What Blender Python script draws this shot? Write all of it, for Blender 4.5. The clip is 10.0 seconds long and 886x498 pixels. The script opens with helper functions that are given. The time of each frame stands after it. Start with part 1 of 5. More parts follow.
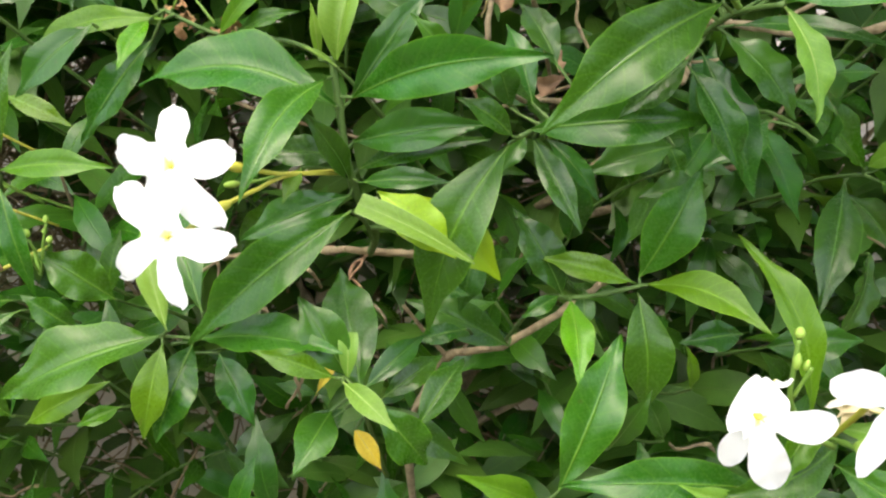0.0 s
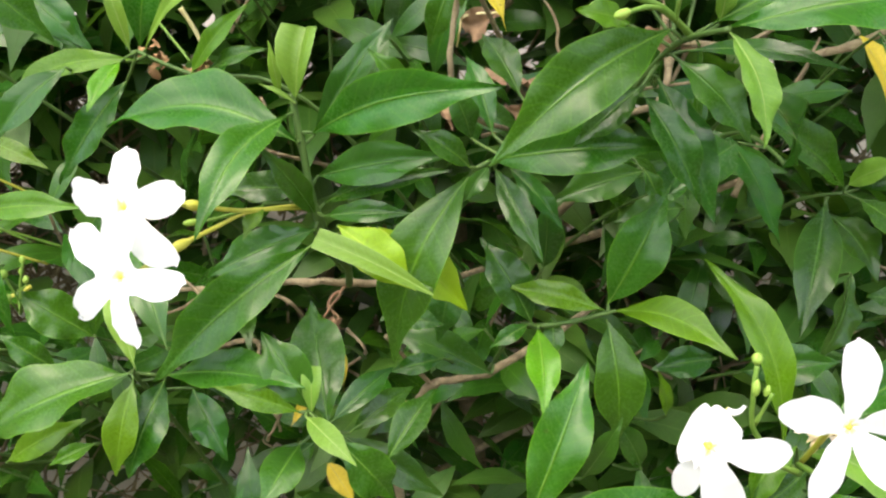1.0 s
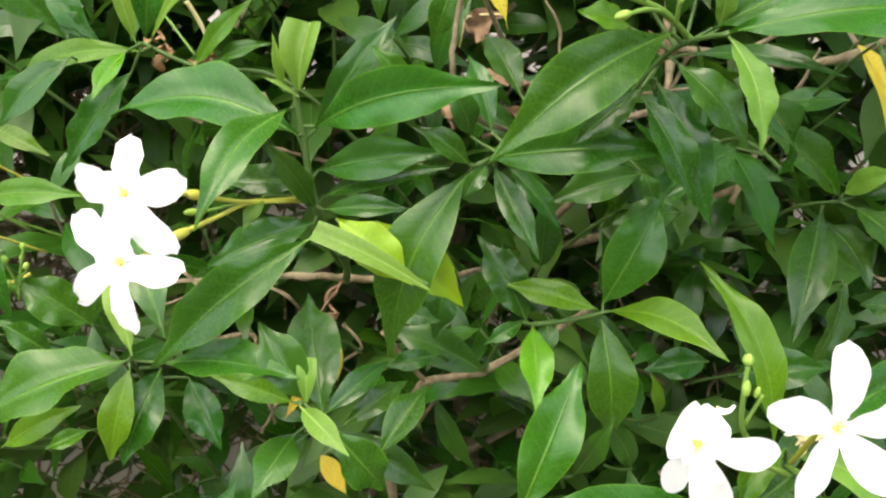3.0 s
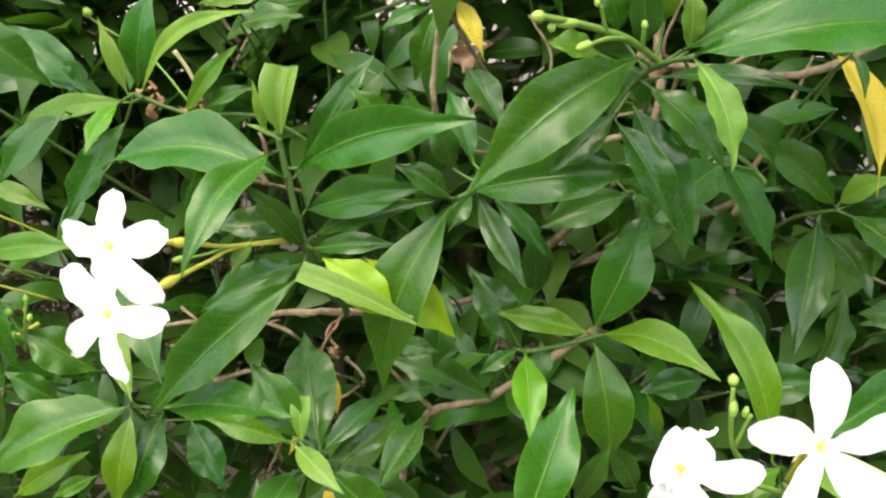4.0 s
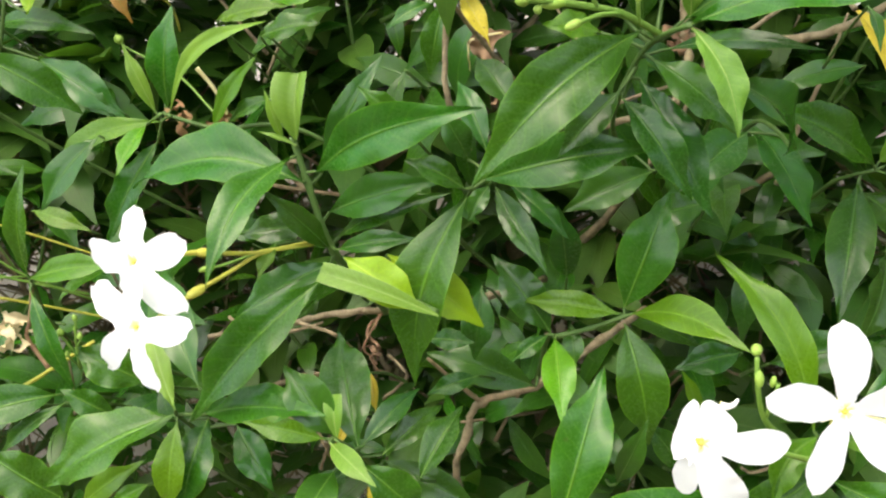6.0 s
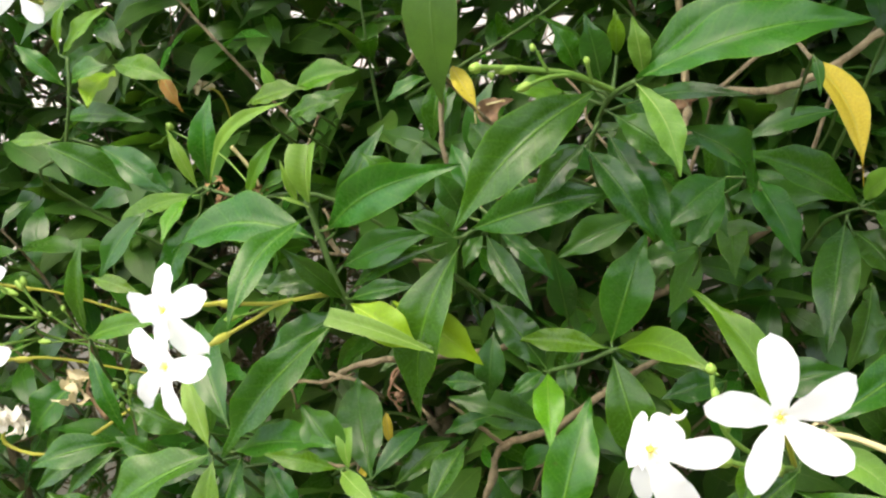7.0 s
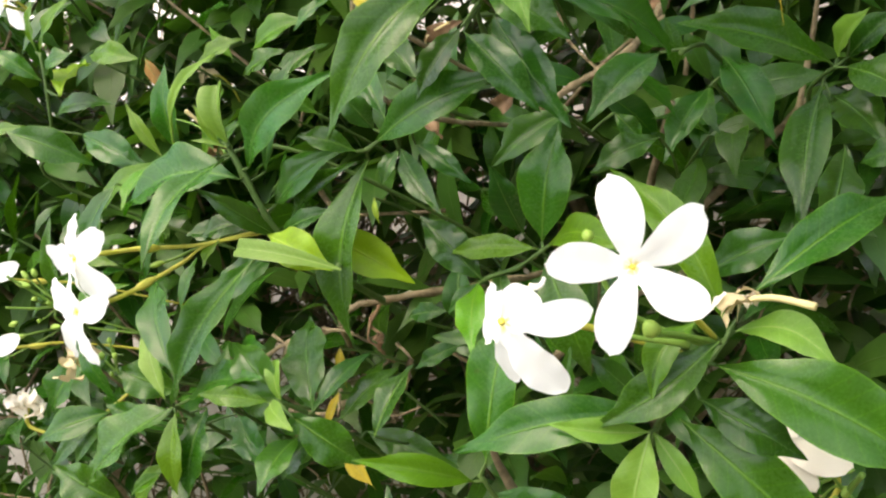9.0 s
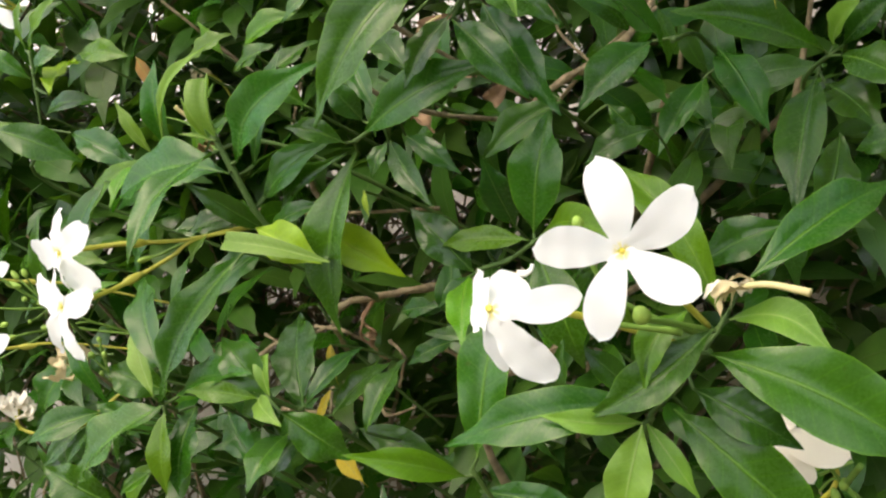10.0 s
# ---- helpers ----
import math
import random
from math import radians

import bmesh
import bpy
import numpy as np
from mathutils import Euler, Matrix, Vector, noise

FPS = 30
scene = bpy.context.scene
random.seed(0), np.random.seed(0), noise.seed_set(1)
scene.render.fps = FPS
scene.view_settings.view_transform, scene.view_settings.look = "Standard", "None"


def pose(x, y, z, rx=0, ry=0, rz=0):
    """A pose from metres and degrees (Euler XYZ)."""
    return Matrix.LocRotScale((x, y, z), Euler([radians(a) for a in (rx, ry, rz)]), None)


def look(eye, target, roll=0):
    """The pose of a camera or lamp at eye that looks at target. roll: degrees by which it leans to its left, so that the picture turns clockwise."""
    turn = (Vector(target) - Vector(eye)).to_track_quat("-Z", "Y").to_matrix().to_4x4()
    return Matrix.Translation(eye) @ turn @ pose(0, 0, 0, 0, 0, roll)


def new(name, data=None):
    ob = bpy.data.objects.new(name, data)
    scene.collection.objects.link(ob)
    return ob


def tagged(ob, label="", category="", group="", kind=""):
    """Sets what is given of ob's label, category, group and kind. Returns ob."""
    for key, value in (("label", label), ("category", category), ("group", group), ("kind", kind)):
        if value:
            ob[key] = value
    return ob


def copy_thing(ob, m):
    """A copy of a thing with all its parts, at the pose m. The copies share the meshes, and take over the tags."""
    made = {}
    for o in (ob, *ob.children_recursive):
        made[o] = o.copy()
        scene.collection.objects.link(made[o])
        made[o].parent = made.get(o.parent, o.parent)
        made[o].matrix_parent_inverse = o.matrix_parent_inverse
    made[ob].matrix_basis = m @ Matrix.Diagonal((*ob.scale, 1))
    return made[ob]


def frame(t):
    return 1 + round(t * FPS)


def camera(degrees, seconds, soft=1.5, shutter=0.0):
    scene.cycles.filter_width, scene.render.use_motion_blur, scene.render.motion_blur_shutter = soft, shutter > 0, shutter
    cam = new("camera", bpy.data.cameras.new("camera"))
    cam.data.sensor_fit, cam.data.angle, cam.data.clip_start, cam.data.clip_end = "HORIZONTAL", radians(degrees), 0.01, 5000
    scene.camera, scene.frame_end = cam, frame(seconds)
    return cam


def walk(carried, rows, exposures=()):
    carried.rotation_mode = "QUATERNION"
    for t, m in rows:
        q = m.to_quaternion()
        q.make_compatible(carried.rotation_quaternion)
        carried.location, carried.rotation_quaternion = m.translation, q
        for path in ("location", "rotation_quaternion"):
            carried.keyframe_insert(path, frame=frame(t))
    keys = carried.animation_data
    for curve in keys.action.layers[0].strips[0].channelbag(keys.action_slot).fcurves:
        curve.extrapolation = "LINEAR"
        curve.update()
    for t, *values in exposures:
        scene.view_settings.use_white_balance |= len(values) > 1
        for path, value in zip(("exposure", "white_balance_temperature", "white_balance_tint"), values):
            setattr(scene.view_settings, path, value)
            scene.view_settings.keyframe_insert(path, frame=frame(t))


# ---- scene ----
import functools

cam = camera(52.0, 10.0, soft=2.3)
PATH = [
    (0, (0.0, -0.004, 0.9712), (0.0, 1.552, 0.5984), 0.1),
    (0.5, (0.036, 0.0, 0.9688), (0.0112, 1.5592, 0.6088), -1.6),
    (1, (0.0256, -0.004, 0.9744), (-0.0264, 1.56, 0.6408), -1.7),
    (1.5, (0.02, -0.0088, 0.968), (-0.0384, 1.5536, 0.628), -1.1),
    (2, (0.0192, -0.0136, 0.9736), (-0.0192, 1.5504, 0.6392), -0.3),
    (2.2, (0.02, -0.004, 0.9752), (-0.0128, 1.5592, 0.6384), -0.1),
    (3.3, (0.0328, -0.0088, 0.9712), (-0.0352, 1.5568, 0.648), -0.8),
    (3.5, (0.0384, -0.008, 0.9768), (-0.052, 1.556, 0.652), -1.9),
    (4, (0.044, -0.0096, 0.9776), (-0.0608, 1.56, 0.6848), -3.6),
    (4.5, (0.0616, -0.008, 0.98), (-0.076, 1.56, 0.6928), -5.4),
    (5, (0.0648, -0.004, 0.9736), (-0.1296, 1.5552, 0.6688), -7.4),
    (5.2, (0.068, -0.0024, 0.976), (-0.1664, 1.548, 0.6584), -8.0),
    (6.3, (0.064, -0.0128, 0.9728), (-0.1704, 1.548, 0.7144), -8.8),
    (6.5, (0.0632, -0.0152, 0.9768), (-0.1736, 1.5488, 0.74), -8.8),
    (7, (0.1064, -0.0448, 0.96), (-0.2544, 1.5088, 0.8352), -11.6),
    (7.5, (0.1496, -0.0376, 0.9256), (-0.328, 1.488, 0.8496), -13.5),
    (8, (0.1808, -0.02, 0.9032), (-0.3888, 1.4744, 0.852), -16.6),
    (8.5, (0.1864, -0.0056, 0.8984), (-0.4144, 1.4768, 0.8536), -18.4),
    (9, (0.1864, -0.0048, 0.8928), (-0.428, 1.472, 0.8576), -19.2),
    (9.5, (0.1832, 0.0032, 0.8848), (-0.4312, 1.48, 0.8504), -19.4),
    (10, (0.1864, 0.0008, 0.8856), (-0.4264, 1.4792, 0.8624), -19.6),
]
walk(cam, [(t, look(eye, target, roll)) for t, eye, target, roll in PATH],
     exposures=[(0.0, 2.30, 6500, 11), (6.0, 2.25, 6550, 10), (7.5, 2.12, 6600, 10), (9.0, 2.14, 6800, 11.5), (10.0, 1.84, 6850, 11.5)])

# ---- light ----
world = bpy.data.worlds.new("overcast_sky")
scene.world = world
world.use_nodes = True
wn = world.node_tree
sky = wn.nodes.new("ShaderNodeTexSky")
sky.sky_type, sky.sun_disc = "NISHITA", False
sky.sun_elevation, sky.sun_rotation = radians(62), radians(198)
sky.air_density, sky.dust_density, sky.ozone_density = 1.0, 4.0, 0.5
sky_tint = wn.nodes.new("ShaderNodeMix")
sky_tint.data_type, sky_tint.blend_type = "RGBA", "MULTIPLY"
sky_tint.inputs[0].default_value = 1.0
sky_tint.inputs[7].default_value = (1.0, 1.0, 0.96, 1)  # faint yellow tint on the sky's colour, for white balance
wn.links.new(sky.outputs[0], sky_tint.inputs[6])
wn.links.new(sky_tint.outputs[2], wn.nodes["Background"].inputs[0])
wn.nodes["Background"].inputs[1].default_value = 0.13
sun_data = bpy.data.lights.new("sun", "SUN")
sun_data.energy, sun_data.angle, sun_data.color = 0.9, radians(130), (1.0, 0.97, 0.92)
sun = new("sun", sun_data)
sun.matrix_world = look((0, 0, 5), (0.8, 5.0, 0.0))

# ---- materials ----


def mat(name):
    m = bpy.data.materials.new(name)
    m.use_nodes = True
    nt = m.node_tree
    return m, nt, nt.nodes["Principled BSDF"]


def node(nt, kind, **inputs):
    n = nt.nodes.new(kind)
    for key, value in inputs.items():
        n.inputs[key.replace("_", " ")].default_value = value
    return n


def calc(nt, op, a, b=0.0, c=0.0):
    n = nt.nodes.new("ShaderNodeMath")
    n.operation = op
    for i, v in enumerate((a, b, c)):
        if isinstance(v, (int, float)):
            n.inputs[i].default_value = v
        else:
            nt.links.new(v, n.inputs[i])
    return n.outputs[0]


def blend(nt, fac, a, b, op="MIX"):
    n = nt.nodes.new("ShaderNodeMix")
    n.data_type, n.blend_type = "RGBA", op
    for i, v in ((0, fac), (6, a), (7, b)):
        if isinstance(v, (int, float)):
            n.inputs[i].default_value = v
        elif isinstance(v, tuple):
            n.inputs[i].default_value = (*v, 1)
        else:
            nt.links.new(v, n.inputs[i])
    return n.outputs[2]


def ramp(nt, value, lo, hi, a=0.0, b=1.0):
    n = nt.nodes.new("ShaderNodeMapRange")
    n.interpolation_type = "SMOOTHSTEP"
    nt.links.new(value, n.inputs[0])
    for i, v in enumerate((lo, hi, a, b)):
        n.inputs[i + 1].default_value = v
    return n.outputs[0]


def noise_of(nt, scale, detail=3.0, rough=0.55, coord="Object"):
    tc = nt.nodes.new("ShaderNodeTexCoord")
    n = node(nt, "ShaderNodeTexNoise", Scale=scale, Detail=detail, Roughness=rough)
    nt.links.new(tc.outputs[coord], n.inputs[0])
    return n.outputs[0]


def leaf_material(name, body, vein, through_light, gloss=0.34, island=False, spots=0.25, quilt=0.32, shine=0.3):
    """Waxy leaf: pale midrib, pinnate side veins, mottled blade, light passing through."""
    m, nt, p = mat(name)
    uv = nt.nodes.new("ShaderNodeUVMap")
    sep = nt.nodes.new("ShaderNodeSeparateXYZ")
    nt.links.new(uv.outputs[0], sep.inputs[0])
    u, v = sep.outputs[0], sep.outputs[1]
    off = calc(nt, "ABSOLUTE", calc(nt, "SUBTRACT", v, 0.5))
    rib = ramp(nt, calc(nt, "DIVIDE", off, calc(nt, "SUBTRACT", 1.15, u)), 0.012, 0.05, 1.0, 0.0)
    wob = calc(nt, "MULTIPLY", noise_of(nt, 60, 2), 0.5)
    phase = calc(nt, "FRACT", calc(nt, "ADD", calc(nt, "SUBTRACT", calc(nt, "MULTIPLY", u, 11.0), calc(nt, "MULTIPLY", off, 2.8)), wob))
    ridge = calc(nt, "ABSOLUTE", calc(nt, "SUBTRACT", phase, 0.5))
    side = ramp(nt, ridge, 0.0, 0.065, 1.0, 0.0)
    if island:
        geo = nt.nodes.new("ShaderNodeNewGeometry")
        rnd = geo.outputs["Random Per Island"]
    else:
        info = nt.nodes.new("ShaderNodeObjectInfo")
        rnd = info.outputs["Random"]
    hsv = node(nt, "ShaderNodeHueSaturation")
    hsv.inputs["Color"].default_value = (*body, 1)
    nt.links.new(calc(nt, "ADD", calc(nt, "MULTIPLY", rnd, 0.035), 0.482), hsv.inputs["Hue"])
    nt.links.new(calc(nt, "ADD", calc(nt, "MULTIPLY", calc(nt, "FRACT", calc(nt, "MULTIPLY", rnd, 7.31)), 0.5), 0.78), hsv.inputs["Value"])
    mott = ramp(nt, noise_of(nt, 45, 4, 0.6), 0.3, 0.72)
    col = blend(nt, calc(nt, "MULTIPLY", mott, 0.55), hsv.outputs[0], tuple(c * 0.62 for c in body))
    fine = ramp(nt, noise_of(nt, 900, 3, 0.7), 0.35, 0.7)
    col = blend(nt, calc(nt, "MULTIPLY", fine, 0.22), col, tuple(min(1, c * 1.5) for c in body))
    col = blend(nt, calc(nt, "MULTIPLY", side, 0.32), col, vein)
    col = blend(nt, calc(nt, "MULTIPLY", rib, 0.6), col, vein)
    edge = ramp(nt, off, 0.455, 0.5)
    col = blend(nt, calc(nt, "MULTIPLY", edge, 0.6), col, vein)
    speck = ramp(nt, noise_of(nt, 220, 2, 0.5), 0.7, 0.78)
    col = blend(nt, calc(nt, "MULTIPLY", speck, spots), col, (0.09, 0.07, 0.03))
    nt.links.new(col, p.inputs["Base Color"])
    rough = calc(nt, "ADD", calc(nt, "MULTIPLY", mott, 0.09), gloss)
    nt.links.new(calc(nt, "ADD", rough, calc(nt, "MULTIPLY", fine, 0.08)), p.inputs["Roughness"])
    p.inputs["Specular IOR Level"].default_value = shine
    height = calc(nt, "ADD", calc(nt, "MULTIPLY", calc(nt, "MULTIPLY", ridge, ridge), -quilt), calc(nt, "MULTIPLY", fine, 0.04))
    height = calc(nt, "ADD", height, calc(nt, "MULTIPLY", rib, -1.0))
    height = calc(nt, "ADD", height, calc(nt, "MULTIPLY", noise_of(nt, 48, 2, 0.5), 0.9))
    bump = node(nt, "ShaderNodeBump", Strength=0.4, Distance=0.0009)
    nt.links.new(height, bump.inputs["Height"])
    nt.links.new(bump.outputs[0], p.inputs["Normal"])
    tr = nt.nodes.new("ShaderNodeBsdfTranslucent")
    nt.links.new(blend(nt, 1.0, col, (0.9, 1.0, 0.35), "MULTIPLY"), tr.inputs[0])
    mix = nt.nodes.new("ShaderNodeMixShader")
    mix.inputs[0].default_value = through_light
    nt.links.new(p.outputs[0], mix.inputs[1])
    nt.links.new(tr.outputs[0], mix.inputs[2])
    nt.links.new(mix.outputs[0], nt.nodes["Material Output"].inputs[0])
    return m


def rough_material(name, a, b, scale, roughness=0.85, bump_d=0.001, fine=400):
    m, nt, p = mat(name)
    big = ramp(nt, noise_of(nt, scale, 5, 0.6), 0.32, 0.7)
    small = noise_of(nt, fine, 4, 0.7)
    col = blend(nt, big, a, b)
    col = blend(nt, calc(nt, "MULTIPLY", small, 0.5), col, tuple(c * 0.55 for c in a))
    nt.links.new(col, p.inputs["Base Color"])
    p.inputs["Roughness"].default_value = roughness
    p.inputs["Specular IOR Level"].default_value = 0.3
    bump = node(nt, "ShaderNodeBump", Strength=0.6, Distance=bump_d)
    nt.links.new(calc(nt, "ADD", big, small), bump.inputs["Height"])
    nt.links.new(bump.outputs[0], p.inputs["Normal"])
    return m


def petal_material(name, body, throat, through_light=0.35):
    m, nt, p = mat(name)
    uv = nt.nodes.new("ShaderNodeUVMap")
    sep = nt.nodes.new("ShaderNodeSeparateXYZ")
    nt.links.new(uv.outputs[0], sep.inputs[0])
    u, v = sep.outputs[0], sep.outputs[1]
    streak = calc(nt, "SINE", calc(nt, "ADD", calc(nt, "MULTIPLY", v, 55.0), calc(nt, "MULTIPLY", noise_of(nt, 150, 2), 6.0)))
    cloud = noise_of(nt, 120, 3)
    mid_line = ramp(nt, calc(nt, "ABSOLUTE", calc(nt, "SUBTRACT", v, 0.5)), 0.15, 0.4, 1.0, 0.0)
    col = blend(nt, calc(nt, "MULTIPLY", ramp(nt, u, 0.02, 0.10, 1.0, 0.0), mid_line), body, throat)
    col = blend(nt, calc(nt, "MULTIPLY", cloud, 0.12), col, (0.78, 0.80, 0.68))
    nt.links.new(col, p.inputs["Base Color"])
    p.inputs["Roughness"].default_value = 0.55
    bump = node(nt, "ShaderNodeBump", Strength=0.05, Distance=0.0002)
    nt.links.new(calc(nt, "ADD", calc(nt, "MULTIPLY", streak, 0.4), cloud), bump.inputs["Height"])
    nt.links.new(bump.outputs[0], p.inputs["Normal"])
    tr = nt.nodes.new("ShaderNodeBsdfTranslucent")
    nt.links.new(col, tr.inputs[0])
    mix = nt.nodes.new("ShaderNodeMixShader")
    mix.inputs[0].default_value = through_light
    nt.links.new(p.outputs[0], mix.inputs[1])
    nt.links.new(tr.outputs[0], mix.inputs[2])
    nt.links.new(mix.outputs[0], nt.nodes["Material Output"].inputs[0])
    return m


LEAF = {
    "mid": leaf_material("leaf_green", (0.031, 0.108, 0.0060), (0.095, 0.23, 0.010), 0.30, 0.20, shine=0.33),
    "dark": leaf_material("leaf_deep_green", (0.028, 0.092, 0.008), (0.060, 0.17, 0.014), 0.28, 0.16, quilt=0.4, shine=0.33),
    "light": leaf_material("leaf_fresh_green", (0.072, 0.175, 0.004), (0.15, 0.29, 0.02), 0.30, 0.24, shine=0.30),
    "young": leaf_material("leaf_young_green", (0.128, 0.262, 0.026), (0.22, 0.36, 0.08), 0.34, 0.34, spots=0.1),
    "lime": leaf_material("leaf_lime", (0.22, 0.35, 0.006), (0.28, 0.40, 0.02), 0.34, 0.40),
    "yellow": leaf_material("leaf_yellow", (0.62, 0.50, 0.035), (0.50, 0.46, 0.07), 0.34, 0.45, spots=0.7),
    "amber": leaf_material("leaf_amber", (0.34, 0.17, 0.022), (0.36, 0.24, 0.05), 0.3, 0.45, spots=0.7),
    "stuff": leaf_material("leaf_inner", (0.060, 0.145, 0.019), (0.09, 0.17, 0.028), 0.44, 0.32, island=True),
}
PETAL = petal_material("petal_white", (0.94, 0.94, 0.92), (0.82, 0.74, 0.24), 0.42)
CREAM = petal_material("petal_cream", (0.80, 0.74, 0.60), (0.62, 0.50, 0.25), 0.3)
TAN = petal_material("petal_tan", (0.53, 0.44, 0.23), (0.46, 0.36, 0.15), 0.25)
WITHER = petal_material("petal_straw", (0.66, 0.58, 0.26), (0.55, 0.45, 0.15), 0.25)
EYE = rough_material("flower_eye", (0.85, 0.62, 0.05), (0.80, 0.70, 0.15), 300, 0.6, 0.0002)
TUBE = rough_material("flower_tube", (0.44, 0.44, 0.045), (0.50, 0.48, 0.09), 120, 0.5, 0.0003)
BUD = rough_material("bud_green", (0.21, 0.35, 0.042), (0.27, 0.40, 0.07), 150, 0.5, 0.0003)
STALK = rough_material("bud_stalk", (0.12, 0.235, 0.03), (0.17, 0.29, 0.045), 150, 0.5, 0.0003)
STEM = rough_material("green_stem", (0.050, 0.105, 0.018), (0.085, 0.15, 0.03), 90, 0.55, 0.0004)
RIB = rough_material("midrib_green", (0.115, 0.225, 0.024), (0.09, 0.185, 0.02), 90, 0.5, 0.0002)
RIBS = {"dark": rough_material("midrib_deep", (0.085, 0.18, 0.022), (0.07, 0.15, 0.02), 90, 0.5, 0.0002), "yellow": rough_material("midrib_yellow", (0.50, 0.42, 0.08), (0.45, 0.36, 0.06), 90, 0.5, 0.0002),
        "young": rough_material("midrib_young", (0.24, 0.37, 0.08), (0.22, 0.33, 0.07), 90, 0.5, 0.0002), "lime": rough_material("midrib_lime", (0.30, 0.42, 0.03), (0.27, 0.38, 0.02), 90, 0.5, 0.0002)}
BARK = rough_material("tan_bark", (0.34, 0.275, 0.155), (0.17, 0.13, 0.07), 170, 0.9, 0.004, 800)
DRY = rough_material("dry_brown", (0.29, 0.18, 0.095), (0.17, 0.10, 0.055), 160, 0.8, 0.0006)
ORANGE = rough_material("dry_orange", (0.38, 0.23, 0.10), (0.25, 0.14, 0.06), 200, 0.8, 0.0005)
PLASTER = rough_material("pale_plaster", (0.74, 0.70, 0.64), (0.64, 0.60, 0.54), 6, 0.9, 0.002, 120)
UNSEEN_GREY = rough_material("unseen_wall_grey", (0.30, 0.30, 0.27), (0.22, 0.22, 0.19), 3, 0.95, 0.003, 60)
SOIL = rough_material("dark_soil", (0.22, 0.18, 0.13), (0.15, 0.12, 0.08), 14, 0.95, 0.006, 160)

# ---- mesh makers ----
OPEN = Vector((0.1, -0.8, 0.45))  # towards the open side of the hedge and the sky


def mesh_of(name, verts, faces, uvs, material):
    me = bpy.data.meshes.new(name)
    me.from_pydata(verts, [], faces)
    if uvs:
        layer = me.uv_layers.new(name="UVMap")
        for loop in me.loops:
            layer.data[loop.index].uv = uvs[loop.vertex_index]
    me.materials.append(material)
    me.polygons.foreach_set("use_smooth", [True] * len(faces))
    return me


def leaf_outline(u):
    body = math.sin(math.pi * min(1.0, max(0.0, (u - 0.03) / 0.97)) ** 0.97) ** 0.93
    tip = 1.0 - 0.72 * max(0.0, (u - 0.72) / 0.28) * (1.0 - u) / 0.28 * 2.0 if u > 0.72 else 1.0
    return max(0.012, body * tip)


def drip_outline(u):
    return max(0.10 * (1 - u) + 0.01, math.sin(math.pi * min(1.0, max(0.0, u / 0.84)) ** 0.85) ** 0.9)


def blunt_outline(u):
    return leaf_outline(0.05 + u * 0.58)


def petal_outline(u, foot=0.36, blunt=0.0):
    return max((foot * (1 - u) + 0.06) * min(1.0, 0.35 + u / 0.12), max(0.0, math.sin(math.pi * min(1.0, u ** 1.45))) ** (0.5 - blunt))


def blade(base, tip, width, roll=0.0, bow=0.0, sag=0.07, fold=0.22, wave=0.03, outline=leaf_outline, nu=16, nv=6, hint=OPEN, rib=0.0, curl=0.0, rng=random, twist=0.0):
    """Vertices, faces and uvs of a leaf or petal from base to tip: arched along its length, folded at the midrib, with a wavy edge."""
    base, tip = Vector(base), Vector(tip)
    axis = tip - base
    length = axis.length
    axis.normalize()
    n = hint - axis * hint.dot(axis)
    n.normalize()
    n = Matrix.Rotation(radians(roll), 3, axis) @ n
    side = axis.cross(n)
    ph, fr = rng.uniform(0, 6.3), rng.uniform(2.2, 3.6)
    verts, faces, uvs = [], [], []
    spine = []
    for i in range(nu + 1):
        u = i / nu
        arch = math.sin(math.pi * u)
        c = base + axis * (length * u) + n * (length * sag * arch - length * curl * u ** 3) + side * (bow * arch)
        w = 0.5 * width * outline(u)
        spine.append((c, n, w))
        tw = radians(twist) * (u - 0.5)
        s2, n2 = side * math.cos(tw) + n * math.sin(tw), n * math.cos(tw) - side * math.sin(tw)
        for j in range(nv + 1):
            v = 2 * j / nv - 1
            lift = fold * abs(v) * w - 0.5 * fold * v * v * w
            lift += wave * width * abs(v) ** 2 * math.sin(fr * 6.3 * u + ph + (1.3 if v > 0 else 0))
            verts.append(c + s2 * (w * v) + n2 * lift)
            uvs.append((u, 0.5 + 0.5 * v))
    for i in range(nu):
        for j in range(nv):
            a = i * (nv + 1) + j
            faces.append((a, a + nv + 1, a + nv + 2, a + 1))
    if rib:
        steps = range(0, nu, 2)
        ring = [[], [], []]
        for i in steps:
            c, nn, w = spine[i]
            r = rib * (1 - 0.8 * i / nu)
            for k in range(5):
                a = 2 * math.pi / 5 * k
                ring[0].append(c - nn * (0.45 * r) + side * (r * math.cos(a)) + nn * (r * math.sin(a)))
                ring[2].append((i / nu, 0.5))
        for i in range(len(list(steps)) - 1):
            for k in range(5):
                a, b = 5 * i + k, 5 * i + (k + 1) % 5
                ring[1].append((a, b, b + 5, a + 5))
        return (verts, faces, uvs), tuple(ring)
    return verts, faces, uvs


